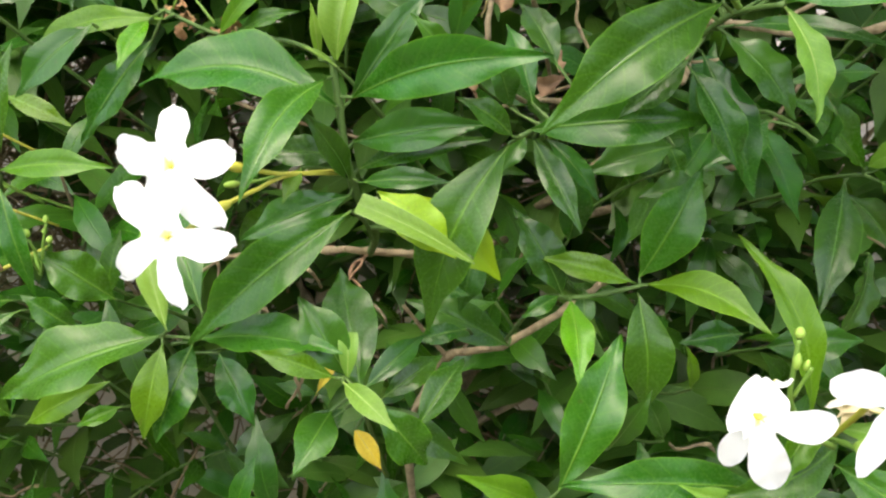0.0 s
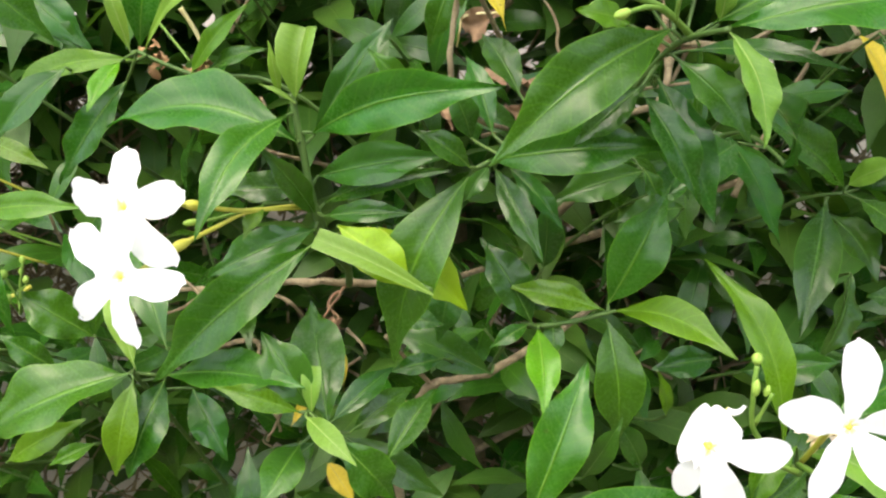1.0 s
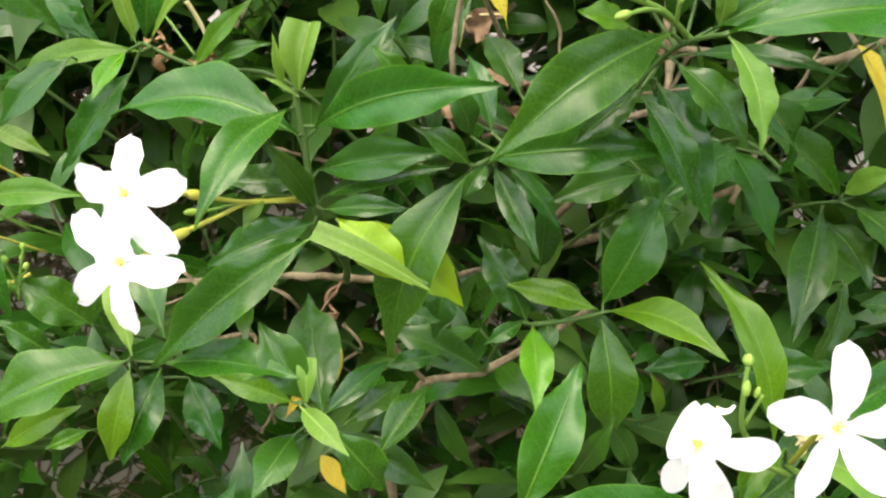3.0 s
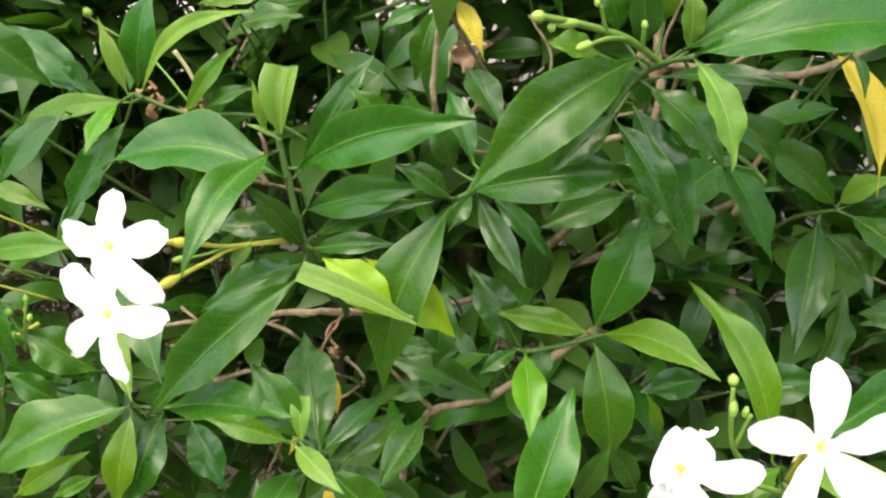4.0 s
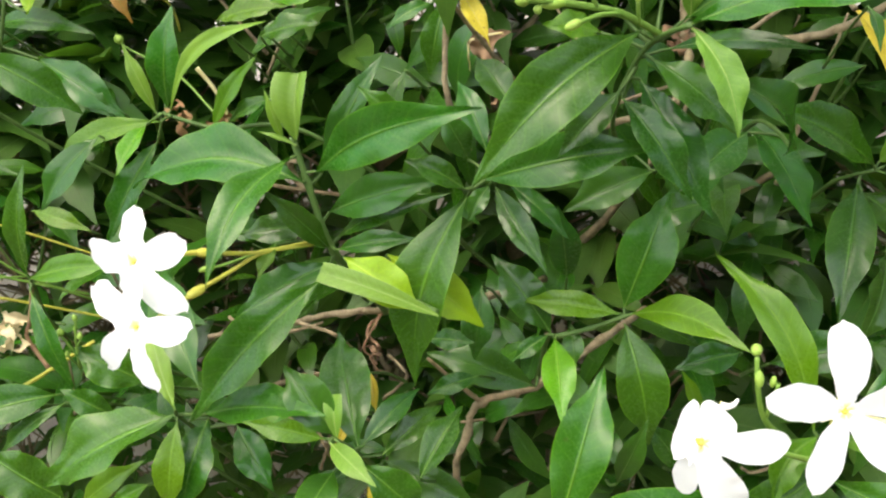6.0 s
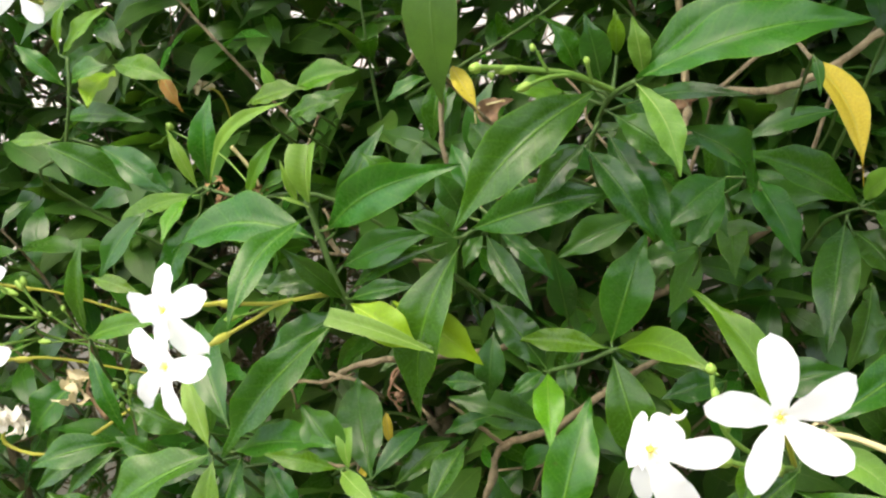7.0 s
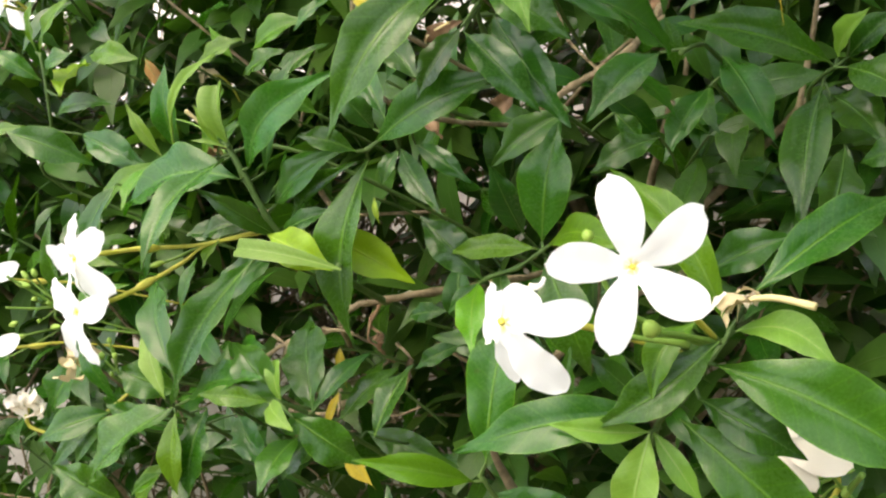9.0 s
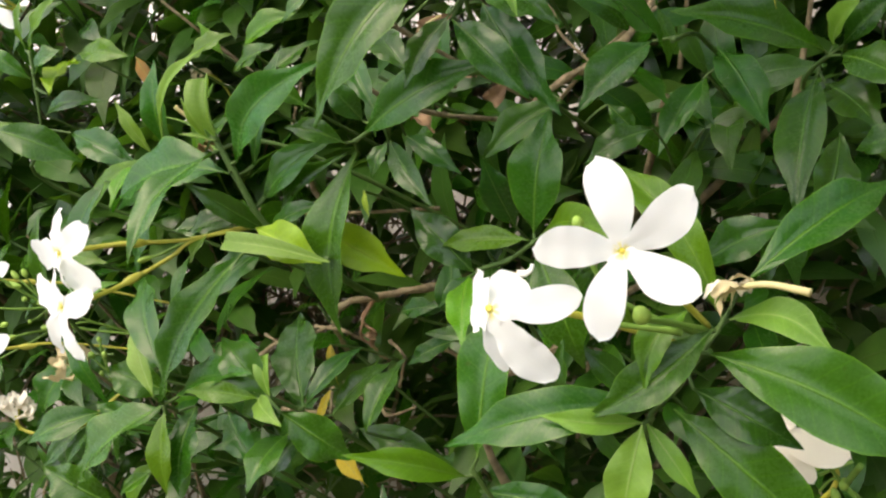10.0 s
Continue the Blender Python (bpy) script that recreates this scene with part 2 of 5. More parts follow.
def tube(points, r0, r1, sides=8, knots=0.0, rng=random, wander=0.0):
    """A tapered round stem through the points, smoothed, with swollen nodes."""
    pts = [Vector(p) for p in points]
    path = []
    for i in range(len(pts) - 1):
        p0, p1, p2, p3 = pts[max(0, i - 1)], pts[i], pts[i + 1], pts[min(len(pts) - 1, i + 2)]
        for k in range(5):
            t = k / 5
            path.append(0.5 * ((2 * p1) + (p2 - p0) * t + (2 * p0 - 5 * p1 + 4 * p2 - p3) * t * t + (3 * p1 - p0 - 3 * p2 + p3) * t ** 3))
    path.append(pts[-1])
    verts, faces, uvs = [], [], []
    ref = Vector((0.31, 0.22, 0.93))
    for i, c in enumerate(path):
        d = (path[min(i + 1, len(path) - 1)] - path[max(i - 1, 0)]).normalized()
        a = d.cross(ref).normalized()
        b = d.cross(a)
        r = r0 + (r1 - r0) * i / (len(path) - 1)
        r *= 1 + (knots if i % 5 == 0 else 0) + rng.uniform(-0.06, 0.06)
        if wander and 0 < i < len(path) - 1:
            c = c + a * rng.uniform(-wander, wander) + b * rng.uniform(-wander, wander)
        for k in range(sides):
            t = 2 * math.pi * k / sides
            verts.append(c + a * (r * math.cos(t)) + b * (r * math.sin(t)))
            uvs.append((i / len(path), k / sides))
    for i in range(len(path) - 1):
        for k in range(sides):
            q, w = i * sides + k, i * sides + (k + 1) % sides
            faces.append((q, w, w + sides, q + sides))
    faces.append(tuple(range(sides))[::-1])
    faces.append(tuple(range(len(verts) - sides, len(verts))))
    return verts, faces, uvs


def ball(centre, r, axis=(0, 0, 1), stretch=1.0, point=0.0, n=10, m=8):
    """A round or drawn-out bud."""
    turn = Vector((0, 0, 1)).rotation_difference(Vector(axis)).to_matrix()
    verts, faces, uvs = [], [], []
    for i in range(m + 1):
        f = math.pi * i / m
        for k in range(n):
            t = 2 * math.pi * k / n
            q = 1 + 0.06 * math.cos(5 * t) * math.sin(f)
            z = -math.cos(f) * stretch
            if z > 0:
                z += point * (z / stretch) ** 3
            verts.append(Vector(centre) + turn @ Vector((r * q * math.sin(f) * math.cos(t), r * q * math.sin(f) * math.sin(t), r * z)))
            uvs.append((i / m, k / n))
    for i in range(m):
        for k in range(n):
            a, b = i * n + k, i * n + (k + 1) % n
            faces.append((a, b, b + n, a + n))
    return verts, faces, uvs


def thing(name, place, label, category, group="", kind=""):
    ob = new(name)
    ob.empty_display_size = 0.01
    ob.location = place
    return tagged(ob, label, category, group, kind)


def part(name, shape, material, parent, label=""):
    """One mesh part under a thing, given in world coordinates."""
    verts, faces, uvs = shape
    at = Vector(parent.location)
    if parent.parent:
        at = at + Vector(parent.parent.location)
    ob = new(name, mesh_of(name, [v - at for v in verts], faces, uvs, material))
    ob.parent = parent
    return tagged(ob, label)


def join(*shapes):
    verts, faces, uvs = [], [], []
    for v, f, t in shapes:
        k = len(verts)
        verts += v
        faces += [tuple(i + k for i in q) for q in f]
        uvs += t
    return verts, faces, uvs


LOOKS = {"light": "fresh green glossy leaf", "young": "pale young leaf", "lime": "lime-green young leaf", "yellow": "yellowed leaf with brown specks", "dark": "deep green glossy leaf", "mid": "", "amber": "dull orange-brown dying leaf"}


def sprig(label, path, r0=0.0011, r1=0.0009, group="leafy sprigs of the shrub", bark=False):
    """A leafy sprig: its stem runs from the shrub's wood to the growing tip."""
    ob = thing("leafy_sprig", path[-1], label, "leafy branch", group)
    part("stem", tube(path, r0, r1, knots=0.3, rng=random.Random(len(path) * 7 + 1)), BARK if bark else STEM, ob)
    return ob


def leaf(ob, base, tip, width, bow=0.0, look_as="mid", roll=0.0, sag=0.08, fold=0.55, twist=0.0, curl=0.0, cut=0.0):
    rng = random.Random(int(abs(base[0] * 7919 + tip[2] * 104729 + width * 1299709)))
    shape, rib = blade(base, tip, width, roll, bow, sag + rng.uniform(-0.02, 0.03), fold * rng.uniform(0.75, 1.45), 0.0 if cut else rng.uniform(0.03, 0.09), rng=rng, rib=0.0004, twist=twist + (0.0 if cut else rng.uniform(-18, 18)), curl=curl + rng.uniform(0.0, 0.08), outline=blunt_outline if cut else drip_outline if look_as == "yellow" else leaf_outline)
    ob = part("leaf", shape, LEAF[look_as], ob, LOOKS[look_as])
    part("midrib", rib, RIBS.get(look_as, RIB), ob)
    return ob


def twig(ob, base, tip, foot):
    """The thin stalk that carries a leaf, from the stem to the leaf's base."""
    b, f = Vector(base), Vector(foot)
    back = (b - Vector(tip)).normalized() * min(0.012, (f - b).length * 0.22)
    part("twig", tube([f, f.lerp(b, 0.55) + back * 0.15, b], 0.0008, 0.0006, 6), STEM, ob)


# ---- setting ----
def box(x0, x1, y0, y1, z0, z1):
    verts = [Vector((x, y, z)) for x in (x0, x1) for y in (y0, y1) for z in (z0, z1)]
    faces = [(0, 1, 3, 2), (4, 6, 7, 5), (0, 4, 5, 1), (2, 3, 7, 6), (0, 2, 6, 4), (1, 5, 7, 3)]
    return verts, faces, []


ground = new("ground", mesh_of("ground", *box(-60, 60, -60, 60, -0.3, 0.0), SOIL))
tagged(ground, "bare brown soil under and before the hedge", "ground", kind="structure")
# unseen wall, added to cut low sky from the leaves' light and reflections
added_wall = new("wall_south", mesh_of("wall_south", *box(-8, 8, -2.8, -2.6, 0.0, 1.7), UNSEEN_GREY))
tagged(added_wall, "plain grey wall added unseen behind the camera, facing the hedge", "wall", kind="structure")
wall = new("wall_north", mesh_of("wall_north", *box(-6, 6, 1.2, 1.35, 0.0, 2.2), PLASTER))
tagged(wall, "pale cream plastered garden wall behind the hedge", "wall", kind="structure")

# ---- the shrub's wood ----
shrub = thing("shrub", (0.0, 0.6, 0.0), "woody frame of a white-flowered evergreen shrub, tan twigs", "shrub")
rw = random.Random(5)
for x, lean in ((-0.42, -0.1), (-0.16, 0.06), (0.06, -0.04), (0.42, 0.05), (0.55, 0.1)):
    pts = [(x, 0.68, 0.0), (x + lean * 0.4, 0.69, 0.35), (x + lean, 0.70, 0.7), (x + lean * 1.2, 0.71, 1.0), (x + lean * 0.9, 0.72, 1.3)]
    part("trunk", tube(pts, 0.012, 0.004, 10, 0.12, rw, 0.001), BARK, shrub)
    for k in range(4):
        z = rw.uniform(0.5, 1.15)
        b = Vector((x + lean * min(1, z / 0.7), 0.69, z))
        d = Vector((rw.uniform(-0.2, 0.2), rw.uniform(-0.14, 0.1), rw.uniform(0.04, 0.18)))
        part("branch", tube([b, b + d * 0.5 + Vector((0, 0, -0.01)), b + d], 0.004, 0.002, 7, 0.15, rw, 0.0006), BARK, shrub)
part("branch", tube([(-0.01, 0.60, 0.55), (-0.02, 0.47, 0.74), (-0.008, 0.457, 0.785), (0.002, 0.459, 0.801), (0.032, 0.462, 0.806), (0.07, 0.48, 0.822), (0.10, 0.54, 0.82)], 0.0022, 0.0020, 9, 0.36, rw, 0.0006), BARK, shrub)
part("branch", tube([(0.002, 0.459, 0.801), (-0.006, 0.452, 0.813), (-0.02, 0.44, 0.835)], 0.0015, 0.0009, 7, 0.2, rw, 0.0004), BARK, shrub)
part("branch", tube([(-0.14, 0.56, 0.83), (-0.09, 0.47, 0.856), (-0.056, 0.425, 0.868), (-0.036, 0.427, 0.867), (-0.012, 0.440, 0.862), (0.012, 0.49, 0.852), (0.04, 0.57, 0.84)], 0.0016, 0.0019, 9, 0.36, rw, 0.0005), BARK, shrub)
part("branch", tube([(0.05, 0.54, 0.93), (0.030, 0.42, 0.945), (0.0185, 0.380, 0.965), (0.021, 0.380, 0.992), (0.026, 0.385, 1.02)], 0.0013, 0.0012, 8, 0.15, rw, 0.0004), BARK, shrub)
part("branch", tube([(0.04, 0.60, 0.93), (0.066, 0.48, 0.935), (0.0886, 0.47, 0.940), (0.122, 0.47, 0.947), (0.138, 0.52, 0.968), (0.141, 0.549, 0.979), (0.15, 0.58, 1.05)], 0.0014, 0.0024, 9, 0.36, rw, 0.0005), BARK, shrub)
part("branch", tube([(0.141, 0.549, 0.979), (0.16, 0.48, 0.974), (0.178, 0.44, 0.969), (0.200, 0.425, 0.973), (0.225, 0.42, 0.985)], 0.0022, 0.0017, 9, 0.36, rw, 0.0005), BARK, shrub)

for k in range(170):
    b = Vector((rw.uniform(-0.6, 0.4), rw.uniform(0.50, 0.95), rw.uniform(0.60, 1.25)))
    d = Vector((rw.uniform(-0.09, 0.09), rw.uniform(-0.05, 0.05), rw.uniform(-0.03, 0.11)))
    e = Vector((rw.uniform(-0.012, 0.012), rw.uniform(-0.01, 0.01), rw.uniform(-0.012, 0.012)))
    part("twig", tube([b, b + d * 0.4 + e, b + d * 0.7 - e * 0.5, b + d], rw.uniform(0.0009, 0.0022), 0.0008, 6, 0.2, rw, 0.0005), BARK, shrub)

part("twig", tube([(-0.1493, 0.4700, 0.8525), (-0.1147, 0.4500, 0.8592), (-0.0911, 0.4400, 0.8581), (-0.0753, 0.4500, 0.8583)], 0.0014, 0.0007, 6, 0.3, rw, 0.0004), BARK, shrub)
part("twig", tube([(-0.1312, 0.4600, 0.8652), (-0.1163, 0.4500, 0.8550), (-0.1199, 0.4600, 0.8406)], 0.0009, 0.0007, 6, 0.3, rw, 0.0004), BARK, shrub)
part("twig", tube([(-0.1147, 0.4500, 0.8592), (-0.1227, 0.4500, 0.8513), (-0.1397, 0.4600, 0.8437)], 0.0008, 0.0007, 6, 0.3, rw, 0.0004), BARK, shrub)
part("twig", tube([(-0.0901, 0.4500, 0.8605), (-0.0678, 0.4400, 0.8537), (-0.0645, 0.4600, 0.8392)], 0.0012, 0.0007, 6, 0.3, rw, 0.0004), BARK, shrub)
part("twig", tube([(-0.0956, 0.4000, 0.8279), (-0.0699, 0.3900, 0.8233), (-0.0621, 0.4000, 0.8219)], 0.001, 0.0007, 6, 0.3, rw, 0.0004), BARK, shrub)
part("twig", tube([(-0.0620, 0.4000, 0.8312), (-0.0639, 0.3900, 0.8164), (-0.0745, 0.4000, 0.7964)], 0.0009, 0.0007, 6, 0.3, rw, 0.0004), BARK, shrub)
part("twig", tube([(-0.0699, 0.3900, 0.8233), (-0.0671, 0.3900, 0.8125), (-0.0681, 0.4000, 0.8014)], 0.0008, 0.0007, 6, 0.3, rw, 0.0004), BARK, shrub)
part("twig", tube([(-0.0380, 0.4300, 0.8420), (-0.0281, 0.4200, 0.8327), (-0.0471, 0.4400, 0.8153)], 0.0009, 0.0007, 6, 0.3, rw, 0.0004), BARK, shrub)
part("twig", tube([(-0.0631, 0.4200, 0.8285), (-0.0598, 0.4200, 0.8180), (-0.0566, 0.4400, 0.8042)], 0.0008, 0.0007, 6, 0.3, rw, 0.0004), BARK, shrub)

# ---- leafy sprigs at the front of the shrub ----
spr = sprig("upright green sprig with broad glossy drooping leaves and pale tip", [(-0.036, 0.431, 0.865), (-0.030, 0.385, 0.885), (-0.036, 0.354, 0.912), (-0.040, 0.347, 0.944), (-0.042, 0.345, 0.962)], r0=0.0018, r1=0.0013)
leaf(spr, (-0.0342, 0.3439, 0.9469), (0.0367, 0.3089, 0.9632), 0.0202, -0.0050, "mid", roll=30)
twig(spr, (-0.0342, 0.3439, 0.9469), (0.0367, 0.3089, 0.9632), (-0.0403, 0.3467, 0.9470))
leaf(spr, (-0.0405, 0.3435, 0.9434), (-0.1183, 0.3538, 0.9512), 0.0281, 0.0086, "mid", roll=8)
twig(spr, (-0.0405, 0.3435, 0.9434), (-0.1183, 0.3538, 0.9512), (-0.0400, 0.3470, 0.9440))
leaf(spr, (-0.0438, 0.3417, 0.9536), (-0.0671, 0.2902, 0.9181), 0.0160, 0.0038, "mid", roll=1)
twig(spr, (-0.0438, 0.3417, 0.9536), (-0.0671, 0.2902, 0.9181), (-0.0412, 0.3458, 0.9545))
leaf(spr, (-0.0369, 0.3515, 0.9138), (-0.0513, 0.3240, 0.9446), 0.0104, 0.0000, "dark", roll=-5)
leaf(spr, (-0.0358, 0.3576, 0.9284), (0.0167, 0.3326, 0.9383), 0.0168, 0.0000, "dark", roll=13)
twig(spr, (-0.0358, 0.3576, 0.9284), (0.0167, 0.3326, 0.9383), (-0.0377, 0.3511, 0.9253))
leaf(spr, (-0.0345, 0.3612, 0.9168), (0.0174, 0.3398, 0.9327), 0.0114, 0.0000, "mid")
twig(spr, (-0.0345, 0.3612, 0.9168), (0.0174, 0.3398, 0.9327), (-0.0363, 0.3534, 0.9147))
leaf(spr, (-0.0340, 0.3237, 0.9069), (-0.0947, 0.3101, 0.8597), 0.0208, 0.0007, "mid", roll=-1)
twig(spr, (-0.0340, 0.3237, 0.9069), (-0.0947, 0.3101, 0.8597), (-0.0300, 0.3737, 0.8849))
leaf(spr, (-0.0400, 0.3431, 0.9607), (-0.0356, 0.3461, 0.9863), 0.0150, 0.0000, "young", roll=-14, fold=2.5, cut=1)
leaf(spr, (-0.0471, 0.3483, 0.9608), (-0.0485, 0.3396, 0.9819), 0.0043, 0.0000, "young")
twig(spr, (-0.0471, 0.3483, 0.9608), (-0.0485, 0.3396, 0.9819), (-0.0418, 0.3452, 0.9605))
leaf(spr, (-0.0372, 0.3520, 0.9078), (-0.0795, 0.3400, 0.8925), 0.0167, 0.0000, "dark")
twig(spr, (-0.0372, 0.3520, 0.9078), (-0.0795, 0.3400, 0.8925), (-0.0360, 0.3540, 0.9120))
leaf(spr, (-0.0392, 0.3496, 0.9238), (-0.0717, 0.3416, 0.9255), 0.0130, 0.0000, "dark")
leaf(spr, (-0.0369, 0.3600, 0.9444), (-0.0037, 0.3600, 0.9896), 0.0130, 0.0000, "dark")
twig(spr, (-0.0369, 0.3600, 0.9444), (-0.0037, 0.3600, 0.9896), (-0.0397, 0.3476, 0.9413))
leaf(spr, (0.0041, 0.3496, 0.9575), (-0.0112, 0.3416, 0.9777), 0.0098, 0.0000, "mid")
twig(spr, (0.0041, 0.3496, 0.9575), (-0.0112, 0.3416, 0.9777), (0.0081, 0.3996, 0.9355))
leaf(spr, (-0.0328, 0.3470, 0.9138), (0.0028, 0.3390, 0.9160), 0.0094, 0.0000, "dark")
twig(spr, (-0.0328, 0.3470, 0.9138), (0.0028, 0.3390, 0.9160), (-0.0363, 0.3534, 0.9147))
leaf(spr, (-0.0398, 0.3409, 0.9584), (-0.0518, 0.3335, 0.9666), 0.0022, 0.0000, "young")
twig(spr, (-0.0398, 0.3409, 0.9584), (-0.0518, 0.3335, 0.9666), (-0.0417, 0.3453, 0.9590))
leaf(spr, (-0.0588, 0.3500, 0.9235), (-0.0778, 0.3420, 0.9291), 0.0107, 0.0000, "dark")
twig(spr, (-0.0588, 0.3500, 0.9235), (-0.0778, 0.3420, 0.9291), (-0.0377, 0.3511, 0.9253))
leaf(spr, (-0.0106, 0.4000, 0.8568), (0.0122, 0.3920, 0.8549), 0.0102, 0.0000, "mid")
twig(spr, (-0.0106, 0.4000, 0.8568), (0.0122, 0.3920, 0.8549), (-0.0066, 0.4500, 0.8348))
leaf(spr, (-0.0530, 0.3330, 0.9215), (-0.0583, 0.3194, 0.9106), 0.0062, 0.0000, "light")
twig(spr, (-0.0530, 0.3330, 0.9215), (-0.0583, 0.3194, 0.9106), (-0.0380, 0.3510, 0.9175))

spr = sprig("sprig with smooth green leaves spreading from one node", [(0.085, 0.430, 0.935), (0.070, 0.385, 0.948), (0.050, 0.352, 0.942), (0.028, 0.333, 0.933)])
leaf(spr, (0.0252, 0.3385, 0.9299), (-0.0073, 0.3239, 0.8601), 0.0251, 0.0046, "mid", roll=14)
twig(spr, (0.0252, 0.3385, 0.9299), (-0.0073, 0.3239, 0.8601), (0.0280, 0.3330, 0.9330))
leaf(spr, (0.0256, 0.3291, 0.9337), (0.0054, 0.3227, 0.9489), 0.0103, 0.0000, "mid")
twig(spr, (0.0256, 0.3291, 0.9337), (0.0054, 0.3227, 0.9489), (0.0280, 0.3330, 0.9330))
leaf(spr, (0.0314, 0.3371, 0.9353), (0.0982, 0.3240, 0.9405), 0.0194, 0.0000, "mid", roll=13)
leaf(spr, (0.0350, 0.3511, 0.9308), (0.0519, 0.3276, 0.8981), 0.0109, 0.0000, "dark", roll=13)
twig(spr, (0.0350, 0.3511, 0.9308), (0.0519, 0.3276, 0.8981), (0.0390, 0.3425, 0.9375))
leaf(spr, (0.0405, 0.3557, 0.9305), (0.0618, 0.3466, 0.9062), 0.0094, 0.0000, "dark")
twig(spr, (0.0405, 0.3557, 0.9305), (0.0618, 0.3466, 0.9062), (0.0445, 0.3473, 0.9397))
leaf(spr, (0.0344, 0.3480, 0.9442), (0.0251, 0.3640, 0.9745), 0.0109, 0.0000, "dark")
twig(spr, (0.0344, 0.3480, 0.9442), (0.0251, 0.3640, 0.9745), (0.0408, 0.3441, 0.9383))
leaf(spr, (0.0462, 0.3682, 0.9578), (0.0319, 0.3841, 0.9837), 0.0140, 0.0000, "dark")
twig(spr, (0.0462, 0.3682, 0.9578), (0.0319, 0.3841, 0.9837), (0.0567, 0.3630, 0.9440))
leaf(spr, (0.0327, 0.3550, 0.9310), (0.0227, 0.3470, 0.9183), 0.0082, 0.0000, "dark")
twig(spr, (0.0327, 0.3550, 0.9310), (0.0227, 0.3470, 0.9183), (0.0408, 0.3441, 0.9383))
leaf(spr, (0.0261, 0.3520, 0.9423), (0.0191, 0.3440, 0.9634), 0.0118, 0.0000, "dark")
twig(spr, (0.0261, 0.3520, 0.9423), (0.0191, 0.3440, 0.9634), (0.0372, 0.3409, 0.9367))

spr = sprig("star-shaped sprig of bright and deep green leaves", [(0.032, 0.462, 0.806), (0.045, 0.400, 0.850), (0.052, 0.350, 0.866), (0.066, 0.353, 0.867), (0.080, 0.351, 0.871)])
leaf(spr, (0.0781, 0.3511, 0.8720), (0.0383, 0.3540, 0.8822), 0.0115, 0.0000, "light", roll=3)
leaf(spr, (0.0829, 0.3502, 0.8717), (0.1195, 0.3107, 0.8658), 0.0148, -0.0035, "light")
twig(spr, (0.0829, 0.3502, 0.8717), (0.1195, 0.3107, 0.8658), (0.0800, 0.3510, 0.8710))
leaf(spr, (0.0799, 0.3530, 0.8738), (0.1030, 0.3536, 0.9186), 0.0227, 0.0000, "mid", roll=3)
twig(spr, (0.0799, 0.3530, 0.8738), (0.1030, 0.3536, 0.9186), (0.0800, 0.3510, 0.8710))
leaf(spr, (0.0794, 0.3516, 0.8678), (0.0835, 0.3436, 0.8172), 0.0213, -0.0007, "mid")
leaf(spr, (0.0508, 0.3450, 0.8662), (0.0510, 0.3126, 0.8429), 0.0133, 0.0000, "light")
twig(spr, (0.0508, 0.3450, 0.8662), (0.0510, 0.3126, 0.8429), (0.0520, 0.3500, 0.8660))
leaf(spr, (0.0479, 0.3560, 0.8652), (0.0316, 0.3480, 0.8580), 0.0071, 0.0000, "mid")
twig(spr, (0.0479, 0.3560, 0.8652), (0.0316, 0.3480, 0.8580), (0.0514, 0.3542, 0.8647))
leaf(spr, (0.0494, 0.3556, 0.8656), (0.0296, 0.3589, 0.9017), 0.0170, 0.0000, "dark")
leaf(spr, (0.0576, 0.3560, 0.8682), (0.0574, 0.3480, 0.8526), 0.0088, 0.0000, "mid")
twig(spr, (0.0576, 0.3560, 0.8682), (0.0574, 0.3480, 0.8526), (0.0590, 0.3515, 0.8665))
leaf(spr, (0.1248, 0.3560, 0.8488), (0.0968, 0.3480, 0.8475), 0.0133, 0.0000, "dark")
twig(spr, (0.1248, 0.3560, 0.8488), (0.0968, 0.3480, 0.8475), (0.1208, 0.4060, 0.8268))
leaf(spr, (0.1051, 0.3560, 0.8241), (0.0995, 0.3480, 0.8473), 0.0059, 0.0000, "light")
twig(spr, (0.1051, 0.3560, 0.8241), (0.0995, 0.3480, 0.8473), (0.1011, 0.4060, 0.8021))
leaf(spr, (0.0577, 0.4037, 0.8774), (0.0586, 0.3857, 0.9131), 0.0151, 0.0000, "dark")
twig(spr, (0.0577, 0.4037, 0.8774), (0.0586, 0.3857, 0.9131), (0.0537, 0.4537, 0.8554))
leaf(spr, (0.0339, 0.4400, 0.8135), (-0.0184, 0.4320, 0.8412), 0.0200, 0.0000, "dark")
twig(spr, (0.0339, 0.4400, 0.8135), (-0.0184, 0.4320, 0.8412), (0.0353, 0.4465, 0.8170))
leaf(spr, (0.0162, 0.4200, 0.8744), (0.0081, 0.4120, 0.8402), 0.0162, 0.0000, "dark")
twig(spr, (0.0162, 0.4200, 0.8744), (0.0081, 0.4120, 0.8402), (0.0202, 0.4700, 0.8524))
leaf(spr, (0.0107, 0.4000, 0.8360), (-0.0140, 0.3920, 0.8326), 0.0098, 0.0000, "mid")
twig(spr, (0.0107, 0.4000, 0.8360), (-0.0140, 0.3920, 0.8326), (0.0147, 0.4500, 0.8140))

